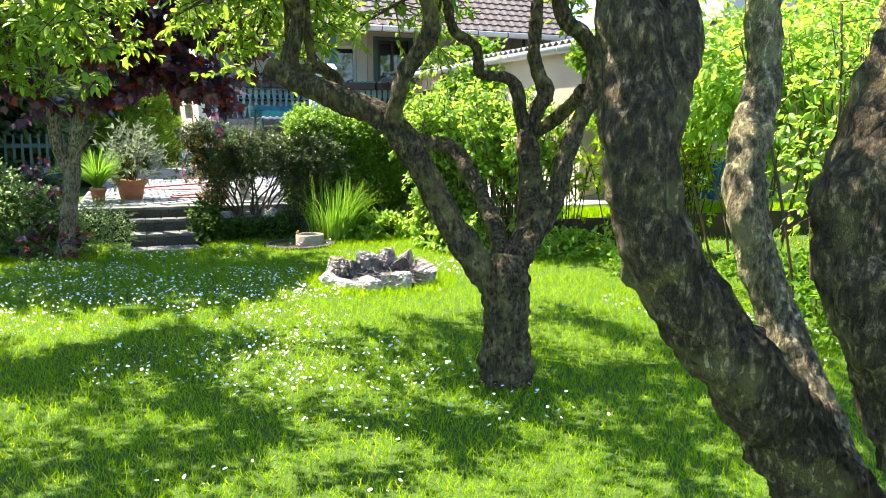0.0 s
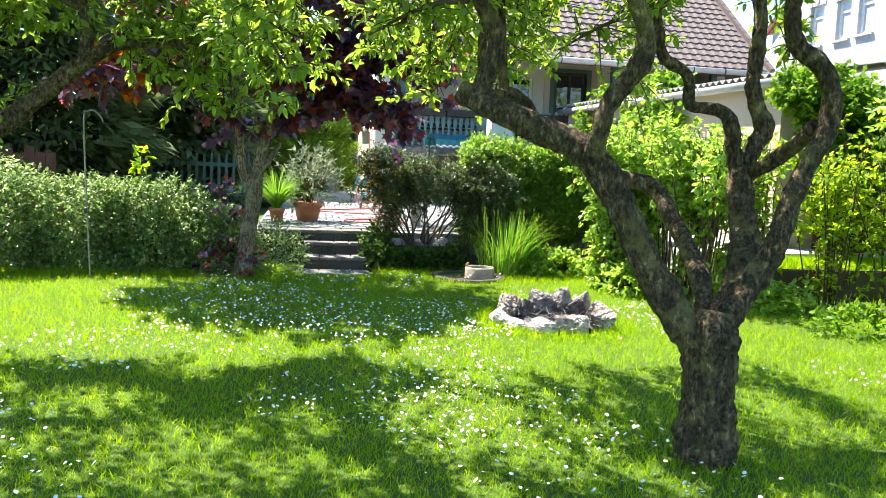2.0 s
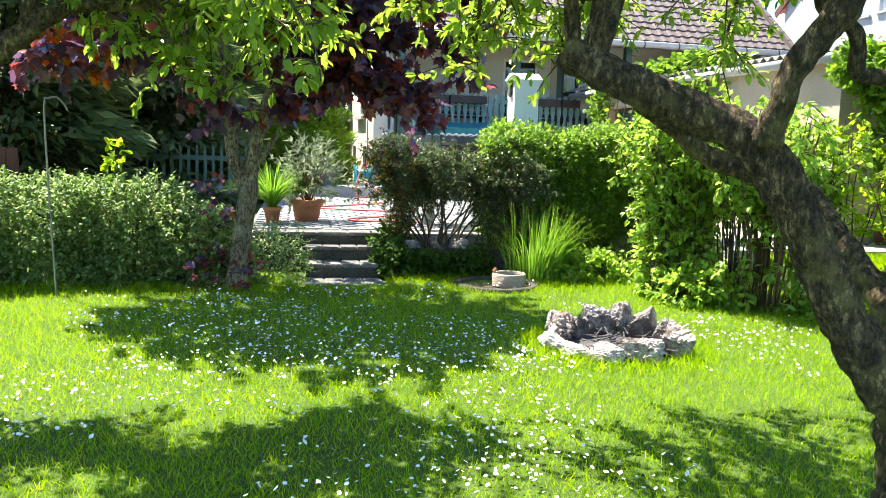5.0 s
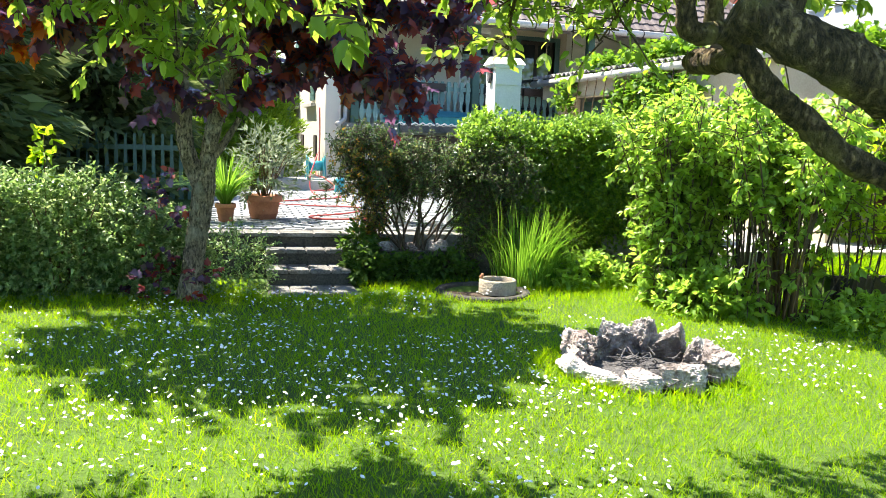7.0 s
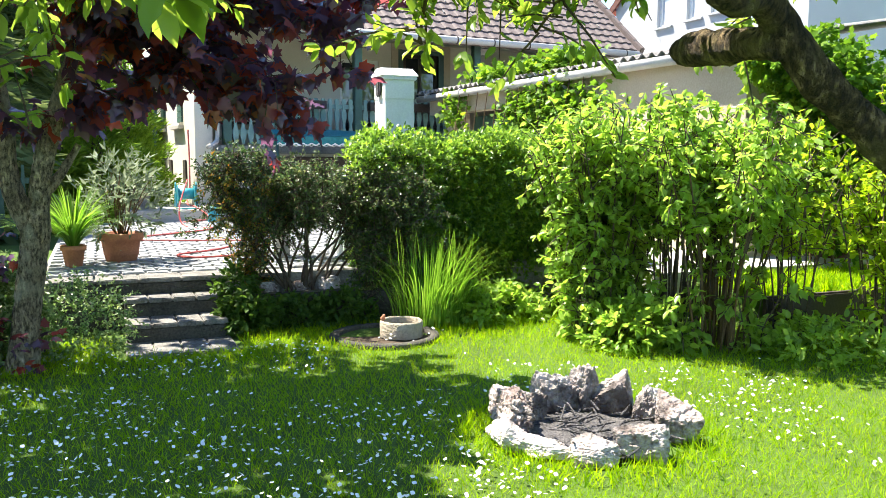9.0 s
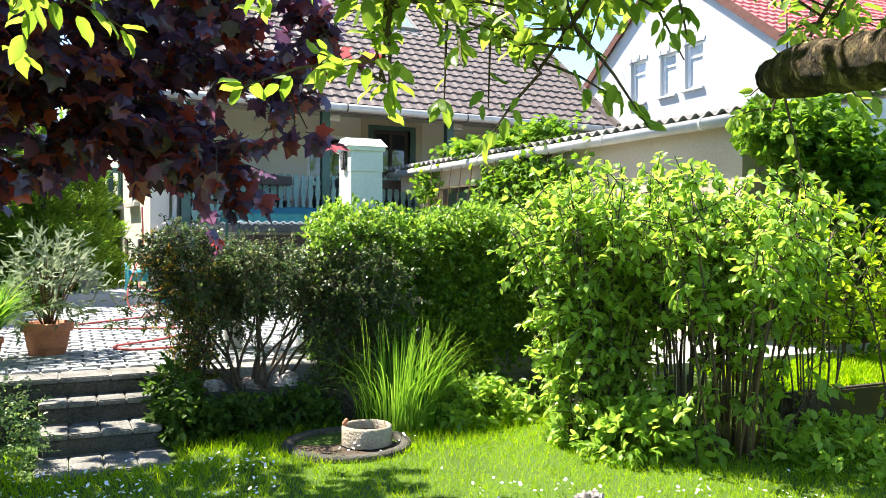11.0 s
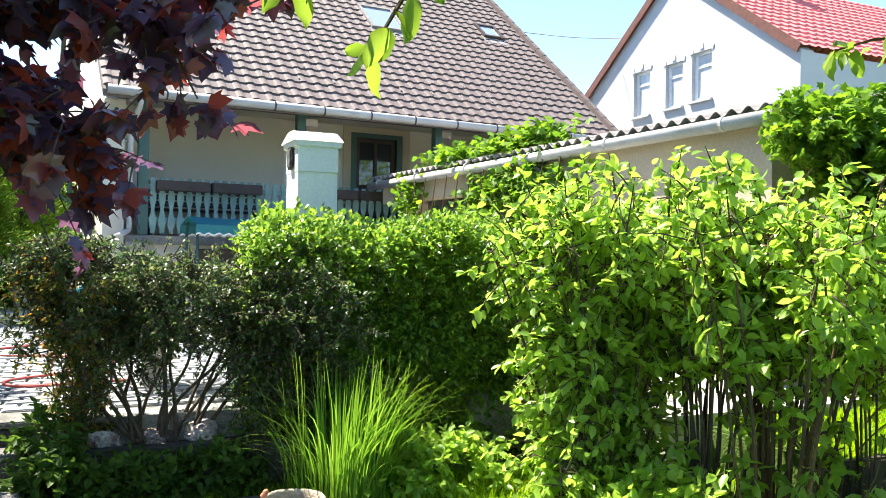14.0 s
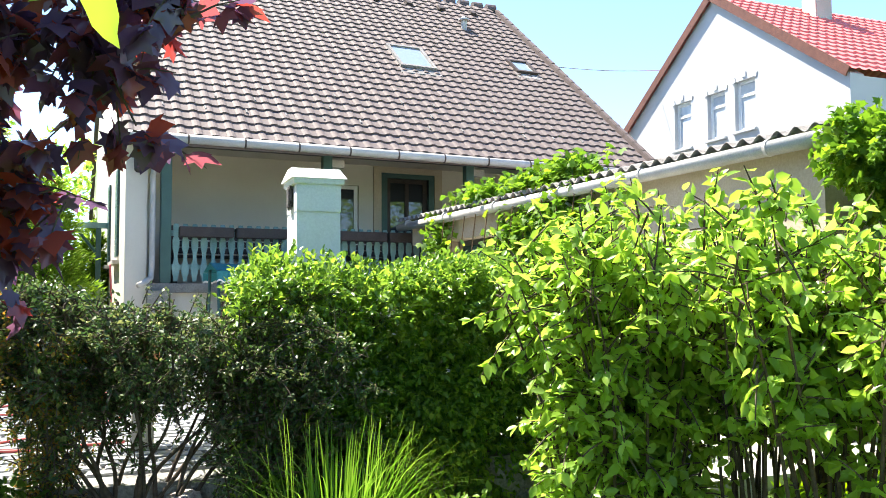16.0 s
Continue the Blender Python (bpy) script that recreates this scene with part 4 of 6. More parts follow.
# gnarled apple tree on the lawn
apple = tree("apple_tree", [
    [(1.95, 4.27, -0.06, 0.19), (1.95, 4.27, 0.06, 0.155), (1.95, 4.27, 0.30, 0.132), (1.95, 4.28, 0.55, 0.130), (1.94, 4.29, 0.72, 0.135), (1.95, 4.30, 0.80, 0.09)],
    [(1.88, 4.28, 0.62, 0.10), (1.75, 4.30, 0.80, 0.095), (1.63, 4.32, 0.98, 0.088), (1.45, 4.34, 1.32, 0.082), (1.30, 4.37, 1.54, 0.082), (1.06, 4.43, 1.66, 0.078), (0.85, 4.46, 1.745, 0.072), (0.70, 4.50, 1.815, 0.068), (0.66, 4.51, 1.835, 0.050)],
    [(1.29, 4.29, 1.55, 0.058), (1.29, 4.24, 1.66, 0.052), (1.33, 4.21, 1.80, 0.05), (1.44, 4.17, 1.96, 0.055), (1.45, 4.14, 2.10, 0.048), (1.37, 4.10, 2.26, 0.042), (1.25, 4.1, 2.7, 0.03)],
    [(0.76, 4.50, 1.80, 0.055), (0.80, 4.50, 1.95, 0.05), (0.835, 4.50, 2.12, 0.047), (0.74, 4.50, 2.27, 0.04), (0.6, 4.55, 2.6, 0.03)],
    [(1.97, 4.34, 0.70, 0.065), (2.00, 4.60, 0.97, 0.058), (1.98, 4.90, 1.22, 0.055), (1.94, 5.10, 1.38, 0.055), (1.78, 5.20, 1.43, 0.052), (1.54, 5.20, 1.51, 0.050), (1.44, 5.25, 1.61, 0.050), (1.28, 5.25, 1.71, 0.048), (1.19, 5.28, 1.83, 0.046), (1.09, 5.25, 1.89, 0.044), (0.97, 5.20, 1.87, 0.042), (0.92, 5.20, 1.95, 0.038), (0.90, 5.20, 2.4, 0.025)],
    [(1.17, 5.27, 1.80, 0.045), (1.21, 5.45, 1.82, 0.048), (1.27, 5.72, 1.84, 0.052), (1.28, 5.75, 1.84, 0.04)],
    [(1.06, 5.25, 1.89, 0.035), (1.03, 5.22, 2.05, 0.03), (1.0, 5.2, 2.5, 0.02)],
    [(1.98, 4.32, 0.68, 0.10), (2.16, 4.45, 0.90, 0.095), (2.30, 4.66, 1.12, 0.09), (2.34, 4.80, 1.28, 0.08), (2.38, 4.93, 1.50, 0.075)],
    [(2.37, 4.93, 1.50, 0.06), (2.33, 4.93, 1.63, 0.055), (2.29, 4.92, 1.78, 0.05), (2.20, 4.92, 1.84, 0.04), (2.05, 4.92, 1.86, 0.038), (2.01, 4.91, 2.02, 0.036), (1.86, 4.91, 2.12, 0.034), (1.80, 4.9, 2.36, 0.03), (1.7, 5.0, 2.8, 0.02)],
    [(2.38, 4.93, 1.50, 0.06), (2.47, 4.94, 1.66, 0.055), (2.52, 4.95, 1.76, 0.06), (2.45, 4.98, 1.98, 0.05), (2.47, 5.0, 2.41, 0.045), (2.4, 5.1, 2.9, 0.03)],
    [(2.04, 4.33, 0.76, 0.09), (2.15, 4.35, 0.90, 0.075), (2.28, 4.36, 1.08, 0.068), (2.36, 4.36, 1.34, 0.062), (2.47, 4.37, 1.60, 0.060), (2.55, 4.38, 1.76, 0.062), (2.54, 4.38, 1.93, 0.055), (2.46, 4.39, 2.06, 0.055), (2.35, 4.39, 2.13, 0.05), (2.31, 4.40, 2.32, 0.045), (2.4, 4.4, 2.8, 0.03)],
    [(2.42, 4.90, 1.48, 0.05), (2.50, 4.65, 1.62, 0.045), (2.50, 4.42, 1.74, 0.05)],
], "gnarled old apple tree with forked twisting limbs", M_BARK, 1, slim=0.84)
crown([
    [(1.25, 4.1, 2.7, 0.03), (1.0, 4.6, 2.75, 0.02), (0.9, 5.3, 2.6, 0.014), (0.9, 6.0, 2.35, 0.01), (0.85, 6.5, 2.15, 0.006)],
    [(0.6, 4.55, 2.6, 0.03), (0.45, 5.2, 2.6, 0.015), (0.4, 5.9, 2.4, 0.01), (0.45, 6.4, 2.2, 0.005)],
    [(1.0, 4.7, 2.5, 0.02), (1.15, 5.4, 2.5, 0.015), (1.25, 6.1, 2.25, 0.01), (1.3, 6.65, 2.02, 0.005)],
    [(1.7, 5.0, 2.8, 0.02), (1.6, 5.6, 2.75, 0.015), (1.5, 6.3, 2.5, 0.01), (1.6, 6.9, 2.3, 0.005)],
    [(0.6, 4.55, 2.6, 0.03), (0.2, 4.3, 2.5, 0.015), (-0.2, 4.2, 2.3, 0.008)],
    [(1.25, 4.1, 2.7, 0.03), (0.9, 3.6, 2.8, 0.015), (0.6, 3.1, 2.7, 0.008)],
    [(0.74, 4.5, 2.27, 0.02), (0.5, 4.7, 2.25, 0.012), (0.2, 4.9, 2.1, 0.006)],
    [(2.4, 5.1, 2.9, 0.03), (2.2, 5.7, 2.8, 0.015), (2.3, 6.4, 2.4, 0.01), (2.5, 6.95, 2.05, 0.005)],
    [(2.4, 5.1, 2.9, 0.03), (2.9, 5.5, 2.7, 0.015), (3.2, 5.9, 2.3, 0.01)],
    [(2.4, 4.4, 2.8, 0.03), (2.8, 4.2, 2.8, 0.015), (3.2, 4.1, 2.5, 0.01)],
    [(2.4, 4.4, 2.8, 0.03), (2.1, 3.8, 2.7, 0.015), (1.8, 3.3, 2.5, 0.01)],
    [(1.8, 4.9, 2.36, 0.015), (1.6, 5.1, 2.3, 0.01), (1.35, 5.2, 2.15, 0.006)],
    [(1.7, 5.0, 2.8, 0.02), (1.6, 4.6, 3.1, 0.015), (1.4, 4.2, 3.3, 0.01)],
    [(1.25, 4.1, 2.7, 0.03), (1.3, 4.5, 3.1, 0.02), (1.2, 5.2, 3.3, 0.015), (1.0, 6.0, 3.2, 0.01), (0.9, 6.8, 3.0, 0.006)],
    [(2.4, 5.1, 2.9, 0.03), (2.3, 5.6, 3.2, 0.02), (2.1, 6.3, 3.2, 0.015), (1.9, 7.0, 3.0, 0.008)],
    [(2.4, 4.4, 2.8, 0.03), (2.6, 4.8, 3.3, 0.02), (2.9, 5.6, 3.3, 0.015), (3.1, 6.5, 3.0, 0.008)],
    [(2.4, 4.4, 2.8, 0.03), (2.0, 4.0, 3.4, 0.02), (1.2, 3.6, 3.5, 0.015), (0.4, 3.5, 3.3, 0.008)],
    [(0.6, 4.55, 2.6, 0.03), (0.1, 5.0, 3.0, 0.02), (-0.4, 5.6, 3.1, 0.01)],
    [(1.0, 5.2, 2.5, 0.02), (1.1, 5.8, 2.7, 0.015), (1.2, 6.5, 2.5, 0.01), (1.15, 6.9, 2.2, 0.005)],
    [(0.90, 5.20, 2.4, 0.02), (0.7, 5.8, 2.5, 0.015), (0.75, 6.3, 2.2, 0.01), (0.8, 6.6, 1.95, 0.004)],
], 44, apple, keep=away, shape=TOOTHED, wide=0.95)

# Unseen top of the crown, added to dapple the lawn with shade.
canopy(apple, (1.7, 5.3, 3.75), (1.6, 1.5, 0.6), 5000, (0.05, 0.08), M_APPLE, OVATE)

# leaning twin-stemmed tree beside the start of the walk
leaner = tree("leaning_tree", [
    [(2.12, 1.72, -0.06, 0.17), (1.98, 1.68, 0.18, 0.13), (1.76, 1.63, 0.45, 0.115), (1.55, 1.63, 0.71, 0.103), (1.38, 1.64, 0.92, 0.095), (1.22, 1.67, 1.12, 0.088), (1.135, 1.68, 1.28, 0.083), (1.105, 1.69, 1.48, 0.080), (1.11, 1.72, 1.67, 0.075), (1.08, 1.76, 1.9, 0.065), (1.0, 1.9, 2.5, 0.05)],
    [(1.15, 1.69, 1.42, 0.05), (1.19, 1.70, 1.57, 0.052), (1.235, 1.74, 1.72, 0.052), (1.26, 1.80, 1.9, 0.05), (1.4, 1.9, 2.5, 0.035)],
    [(2.08, 1.74, 0.02, 0.13), (1.98, 1.76, 0.30, 0.085), (1.89, 1.86, 0.62, 0.068), (1.85, 2.03, 0.93, 0.06), (1.79, 2.09, 1.17, 0.058), (1.785, 2.14, 1.35, 0.06), (1.87, 2.20, 1.52, 0.058), (1.93, 2.24, 1.66, 0.055), (1.97, 2.31, 1.95, 0.052), (2.0, 2.4, 2.6, 0.04)],
], "leaning old fruit tree with two bare stems", M_BARK, 3, pale=(2,))
crown([
    [(1.0, 1.9, 2.5, 0.04), (0.6, 2.4, 2.9, 0.02), (0.2, 3.0, 3.0, 0.01)],
    [(1.4, 1.9, 2.5, 0.03), (1.5, 2.6, 2.9, 0.02), (1.5, 3.2, 3.0, 0.01)],
    [(2.0, 2.4, 2.6, 0.03), (2.4, 3.0, 2.7, 0.02), (2.8, 3.6, 2.6, 0.01)],
    [(2.0, 2.4, 2.6, 0.03), (1.2, 2.4, 3.2, 0.02), (0.2, 2.2, 3.3, 0.01), (-0.8, 2.3, 3.2, 0.008)],
    [(1.0, 1.9, 2.5, 0.04), (0.2, 1.6, 3.0, 0.02), (-0.8, 1.5, 3.1, 0.01)],
], 40, leaner, keep=away)
# Added above the view; shades the lawn where the walk starts.
canopy(leaner, (0.5, 3.0, 3.8), (1.7, 1.3, 0.6), 2900, (0.05, 0.08), M_APPLE, OVATE)
tree("old_tree", [
    [(1.95, 1.2, -0.06, 0.2), (1.88, 1.25, 0.4, 0.17), (1.74, 1.34, 0.82, 0.15), (1.62, 1.42, 1.12, 0.135), (1.585, 1.45, 1.31, 0.125), (1.635, 1.46, 1.54, 0.10), (1.70, 1.46, 1.72, 0.095), (1.85, 1.4, 2.2, 0.08), (2.2, 1.3, 3.0, 0.05)],
], "thick crooked trunk of an old fruit tree", M_BARK, 1)

# apple tree at the edge of the lawn
side = tree("spreading_apple_tree", [
    [(-3.5, 6.5, -0.05, 0.17), (-3.4, 6.5, 0.5, 0.14), (-3.1, 6.5, 0.95, 0.12), (-2.6, 6.5, 1.25, 0.10)],
    [(-2.6, 6.5, 1.25, 0.085), (-2.19, 6.45, 1.53, 0.07), (-2.0, 6.45, 1.67, 0.065), (-1.78, 6.45, 1.86, 0.058), (-1.58, 6.45, 2.03, 0.052), (-1.38, 6.45, 2.16, 0.04), (-1.1, 6.5, 2.20, 0.03), (-0.83, 6.5, 2.22, 0.022)],
    [(-1.58, 6.45, 2.02, 0.045), (-1.54, 6.45, 2.24, 0.04), (-1.58, 6.45, 2.5, 0.035), (-1.7, 6.4, 3.0, 0.025)],
    [(-2.65, 6.5, 1.45, 0.08), (-2.8, 6.3, 2.0, 0.06), (-2.8, 6.0, 2.6, 0.04)],
], "spreading apple tree with a low mossy limb", M_BARK, 1)
crown([
    [(-0.85, 6.6, 2.17, 0.02), (-0.45, 6.7, 2.2, 0.012), (0.0, 6.8, 2.15, 0.006)],
    [(-1.2, 6.55, 2.16, 0.02), (-0.9, 6.7, 2.0, 0.01), (-0.6, 6.8, 1.75, 0.006), (-0.45, 6.85, 1.6, 0.004)],
    [(-1.0, 6.6, 2.2, 0.02), (-0.7, 6.2, 2.3, 0.01), (-0.5, 5.6, 2.2, 0.006), (-0.35, 5.2, 2.0, 0.004)],
    [(-1.7, 6.4, 3.0, 0.025), (-1.2, 6.4, 2.9, 0.015), (-0.6, 6.5, 2.7, 0.01), (-0.1, 6.6, 2.5, 0.006)],
    [(-1.7, 6.4, 3.0, 0.025), (-2.0, 6.8, 2.8, 0.015), (-2.2, 7.0, 2.5, 0.01)],
    [(-1.68, 6.45, 2.5, 0.02), (-1.3, 6.8, 2.6, 0.015), (-0.8, 7.1, 2.4, 0.01), (-0.4, 7.2, 2.1, 0.006)],
    [(-2.8, 6.0, 2.6, 0.04), (-2.4, 5.4, 3.0, 0.02), (-1.8, 4.6, 3.1, 0.015), (-1.2, 4.0, 3.0, 0.01)],
    [(-2.8, 6.0, 2.6, 0.04), (-3.2, 5.2, 3.0, 0.02), (-3.0, 4.4, 3.1, 0.015), (-2.4, 3.6, 3.1, 0.01)],
    [(-1.8, 4.6, 3.1, 0.015), (-1.0, 4.8, 2.9, 0.01), (-0.4, 4.9, 2.5, 0.006), (-0.2, 5.0, 2.1, 0.004)],
    [(-1.7, 6.4, 3.0, 0.025), (-1.2, 5.9, 3.2, 0.015), (-0.6, 5.6, 3.0, 0.01)],
    [(-2.8, 6.0, 2.6, 0.04), (-2.4, 6.2, 3.2, 0.02), (-1.8, 6.6, 3.5, 0.015), (-1.0, 7.0, 3.4, 0.01)],
    [(-2.8, 6.0, 2.6, 0.04), (-2.6, 5.2, 3.4, 0.02), (-2.0, 5.2, 3.6, 0.015), (-1.2, 5.4, 3.5, 0.01)],
    [(-2.8, 6.0, 2.6, 0.04), (-3.0, 6.4, 2.4, 0.02), (-2.8, 6.8, 2.2, 0.012), (-2.4, 7.0, 2.05, 0.006)],
    [(-2.8, 6.0, 2.6, 0.04), (-2.6, 6.5, 2.7, 0.02), (-2.3, 6.9, 2.7, 0.012), (-1.8, 7.1, 2.6, 0.006)],
    [(-1.7, 6.4, 3.0, 0.02), (-1.4, 6.8, 2.85, 0.012), (-1.0, 7.0, 2.75, 0.008), (-0.5, 7.1, 2.5, 0.005)],
    [(-2.2, 6.45, 1.7, 0.03), (-2.3, 6.6, 2.1, 0.015), (-2.2, 6.7, 2.5, 0.008)],
    [(-1.58, 6.45, 2.4, 0.03), (-1.9, 6.6, 2.5, 0.015), (-2.2, 6.8, 2.3, 0.008)],
    [(-1.39, 6.45, 2.18, 0.02), (-1.3, 6.7, 2.3, 0.012), (-1.1, 6.9, 2.5, 0.006)],
    [(-0.85, 6.5, 2.2, 0.02), (-0.5, 6.5, 2.4, 0.012), (-0.1, 6.6, 2.3, 0.006)],
], 60, side, keep=away, leaf=(0.05, 0.085), shape=TOOTHED, wide=0.95)
# Out of sight overhead, added for its shadow on the near lawn.
canopy(side, (-2.0, 5.7, 3.8), (1.7, 1.5, 0.6), 4200, (0.05, 0.08), M_APPLE, OVATE)

crown([[(-0.5, 5.05, 2.4, 0.01), (-0.25, 5.0, 2.05, 0.007), (-0.14, 4.95, 1.85, 0.004), (-0.12, 4.93, 1.72, 0.003)]], 34, side, twig=(0.06, 0.15), leaf=(0.05, 0.08), per=5, drop=0.5, shape=TOOTHED, wide=0.9)

# copper maple over the steps
maple = tree("copper_maple", [
    [(-0.80, 9.90, 0.05, 0.125), (-0.76, 9.88, 0.30, 0.088), (-0.71, 9.87, 0.70, 0.080), (-0.66, 9.85, 1.05, 0.085), (-0.66, 9.84, 1.2, 0.075)],
    [(-0.69, 9.84, 1.05, 0.06), (-0.80, 9.82, 1.40, 0.062), (-0.82, 9.8, 1.8, 0.055), (-0.9, 9.75, 2.6, 0.04), (-0.9, 9.7, 3.6, 0.025)],
    [(-0.63, 9.84, 1.05, 0.06), (-0.62, 9.8, 1.35, 0.06), (-0.54, 9.75, 1.7, 0.055), (-0.35, 9.6, 2.3, 0.04), (-0.1, 9.4, 3.2, 0.025)],
    [(-0.62, 9.8, 1.28, 0.04), (-0.50, 9.82, 1.42, 0.03), (-0.38, 9.84, 1.62, 0.02)],
], "copper-leaved maple with a grey forked trunk", M_BARK2, 1, 0.1)
crown([
    [(-0.35, 9.60, 2.30, 0.03), (0.1, 9.53, 2.70, 0.015), (0.5, 9.37, 2.70, 0.01), (0.75, 9.25, 2.48, 0.005)],
    [(-0.35, 9.60, 2.30, 0.03), (0.1, 9.57, 2.37, 0.015), (0.5, 9.49, 2.26, 0.01), (0.8, 9.45, 2.09, 0.005)],
    [(-0.1, 9.61, 3.36, 0.025), (0.3, 9.45, 3.36, 0.015), (0.6, 9.29, 3.14, 0.01), (0.8, 9.17, 2.87, 0.005)],
    [(-0.1, 9.61, 3.36, 0.025), (0, 9.37, 3.36, 0.015), (0.1, 9.13, 3.14, 0.01), (0.2, 8.97, 2.81, 0.005)],
    [(-0.35, 9.60, 2.30, 0.03), (-0.3, 9.00, 2.50, 0.015), (-0.2, 9.25, 2.59, 0.01), (0, 9.09, 2.37, 0.005)],
    [(-0.9, 9.75, 2.60, 0.03), (-1.1, 9.20, 2.80, 0.015), (-1.2, 8.60, 2.70, 0.01), (-1.2, 8.20, 2.40, 0.005)],
    [(-0.9, 9.70, 3.60, 0.025), (-0.5, 9.00, 3.70, 0.015), (-0.1, 9.21, 3.69, 0.01)],
    [(-0.1, 9.61, 3.36, 0.025), (0.5, 9.57, 3.80, 0.015), (0.9, 9.45, 3.69, 0.01)],
    [(-0.54, 9.75, 1.70, 0.03), (-0.2, 9.69, 1.95, 0.015), (0.15, 9.61, 1.98, 0.008)],
    [(-0.9, 9.75, 2.60, 0.03), (-1.5, 9.70, 2.70, 0.015), (-2.1, 9.60, 2.50, 0.01)],
    [(-0.2, 9.69, 1.95, 0.015), (0.2, 9.57, 2.09, 0.012), (0.7, 9.45, 2.04, 0.008), (1.05, 9.37, 1.88, 0.005)],
    [(0.1, 9.53, 2.70, 0.015), (0.6, 9.49, 2.81, 0.01), (1, 9.41, 2.70, 0.008), (1.25, 9.37, 2.43, 0.005)],
    [(0.1, 9.57, 2.37, 0.015), (0.4, 9.61, 2.15, 0.01), (0.7, 9.65, 1.90, 0.006)],
    [(-0.82, 9.80, 1.80, 0.02), (-1.3, 9.40, 2.20, 0.012), (-1.8, 9.10, 2.30, 0.008), (-2.3, 8.90, 2.10, 0.005)],
    [(-0.9, 9.70, 3.60, 0.025), (-1.5, 9.20, 3.60, 0.015), (-2.1, 8.80, 3.30, 0.008)],
    [(-0.9, 9.70, 3.60, 0.025), (-1.2, 10.40, 3.60, 0.015), (-1.5, 11.00, 3.30, 0.008)],
    [(-0.1, 9.61, 3.36, 0.025), (0.3, 10.10, 3.40, 0.015), (0.7, 10.60, 3.20, 0.008)],
    [(-0.1, 9.61, 3.36, 0.025), (-0.4, 8.80, 3.80, 0.015), (-0.8, 8.30, 3.70, 0.008)],
    [(0.5, 9.49, 2.37, 0.012), (0.9, 9.33, 2.54, 0.009), (1.15, 9.23, 2.43, 0.006), (1.3, 9.17, 2.15, 0.004)],
    [(0.6, 9.45, 3.03, 0.012), (1, 9.29, 3.03, 0.009), (1.3, 9.19, 2.87, 0.006), (1.45, 9.13, 2.54, 0.004)],
    [(0.2, 9.57, 2.09, 0.012), (0.5, 9.37, 2.15, 0.008), (0.8, 9.21, 1.98, 0.005)],
], 40, maple, twig=(0.12, 0.36), leaf=(0.08, 0.14), per=7, drop=0.35, material=M_MAPLE, shape=LOBED)

# Two unseen masses added to shade the lawn and the steps, then visible leaves.
canopy(maple, (-1.4, 10.0, 3.8), (1.7, 1.4, 0.7), 5200, (0.10, 0.15), M_MAPLE, LOBED)
canopy(maple, (-1.0, 11.35, 3.9), (1.1, 0.9, 0.5), 800, (0.10, 0.15), M_MAPLE, LOBED)
canopy(maple, (0.08, 9.6, 2.62), (0.36, 0.35, 0.36), 480, (0.08, 0.13), M_MAPLE, LOBED)


# ---- shrubs ----
def shrub(name, label, category, centres, count, leaf, material, shape=OVATE, twig=0.2, per=7, inner=0.5, lump=0.3, stems=(), drop=0.0, f=2.2, bottom=-1.0, group="", stem_m=None):
    """A shrub: stems from the soil and sprigs of leaves through lumpy crowns."""
    s = thing(name, (0, 0, 0), label, category, group)
    for st in stems:
        part("stem", tube(bmesh.new(), st, 6, step=0.1), stem_m or M_STEM, s, shade=True)
    for (c, r, share_) in centres:
        b, o = mound(int(count * share_ / per), c, r, inner, lump, f, bottom)
        p, a = sprigs(b, o, twig, per, drop)
        ok = p[:, 2] > 0.06
        leaves("foliage", p[ok], a[ok], rnd.uniform(leaf[0], leaf[1], ok.sum()), shape, material, s)
    return s


def fan(x, y, n, spread, height, r=0.012, z=0.05, root=0.15):
    """Stems that rise from one root and spread."""
    out = []
    for i in range(n):
        a, k = rnd.uniform(0, 2 * math.pi), rnd.random()
        x0, y0 = x + root * k * math.cos(a), y + root * k * math.sin(a)
        dx, dy = spread * k * math.cos(a), spread * k * math.sin(a)
        h = height * rnd.uniform(0.75, 1.0)
        out.append([(x0, y0, z, r), (x0 + dx * 0.25 + rnd.normal(0, .03), y0 + dy * 0.25, z + h * 0.35, r * 0.9), (x0 + dx * 0.6, y0 + dy * 0.6 + rnd.normal(0, .03), z + h * 0.7, r * 0.7), (x0 + dx, y0 + dy, z + h, r * 0.3)])
    return out


def clipped_hedge():
    s = thing("privet_hedge", (0, 0, 0), "clipped privet hedge, bright new growth on top", "hedge")
    p, o = hedge_body(11500, 1.96, 4.55, 10.90, 11.60, 0.12, 1.60, 0.74, 0.5, 1.6, 8.0)
    P, A = sprigs(p, o, 0.14, 8)
    top = p[p[:, 2] > 1.42][:900]
    P2, A2 = sprigs(top, np.tile([0.0, 0.0, 1.0], (len(top), 1)), 0.20, 9, -0.5)
    P, A = np.vstack((P, P2)), np.vstack((A, A2))
    for x in (2.5, 2.9, 3.3, 3.75, 4.2):
        for st in fan(x, 11.25, 6, 0.35, 1.3):
            part("stem", tube(bmesh.new(), st, 6, step=0.1), M_STEM, s, shade=True)
    leaves("foliage", P, A, rnd.uniform(0.028, 0.052, len(P)), OVATE, M_PRIVET, s)
    n = 20000
    core = np.array([2.16, 11.02, 0.12]) + rnd.random((n, 3)) * np.array([2.25, 0.46, 1.32])
    leaves("inner_foliage", core, unit(n), rnd.uniform(0.045, 0.07, n), DIAMOND, M_PRIVET, s, spin=1.5)


clipped_hedge()
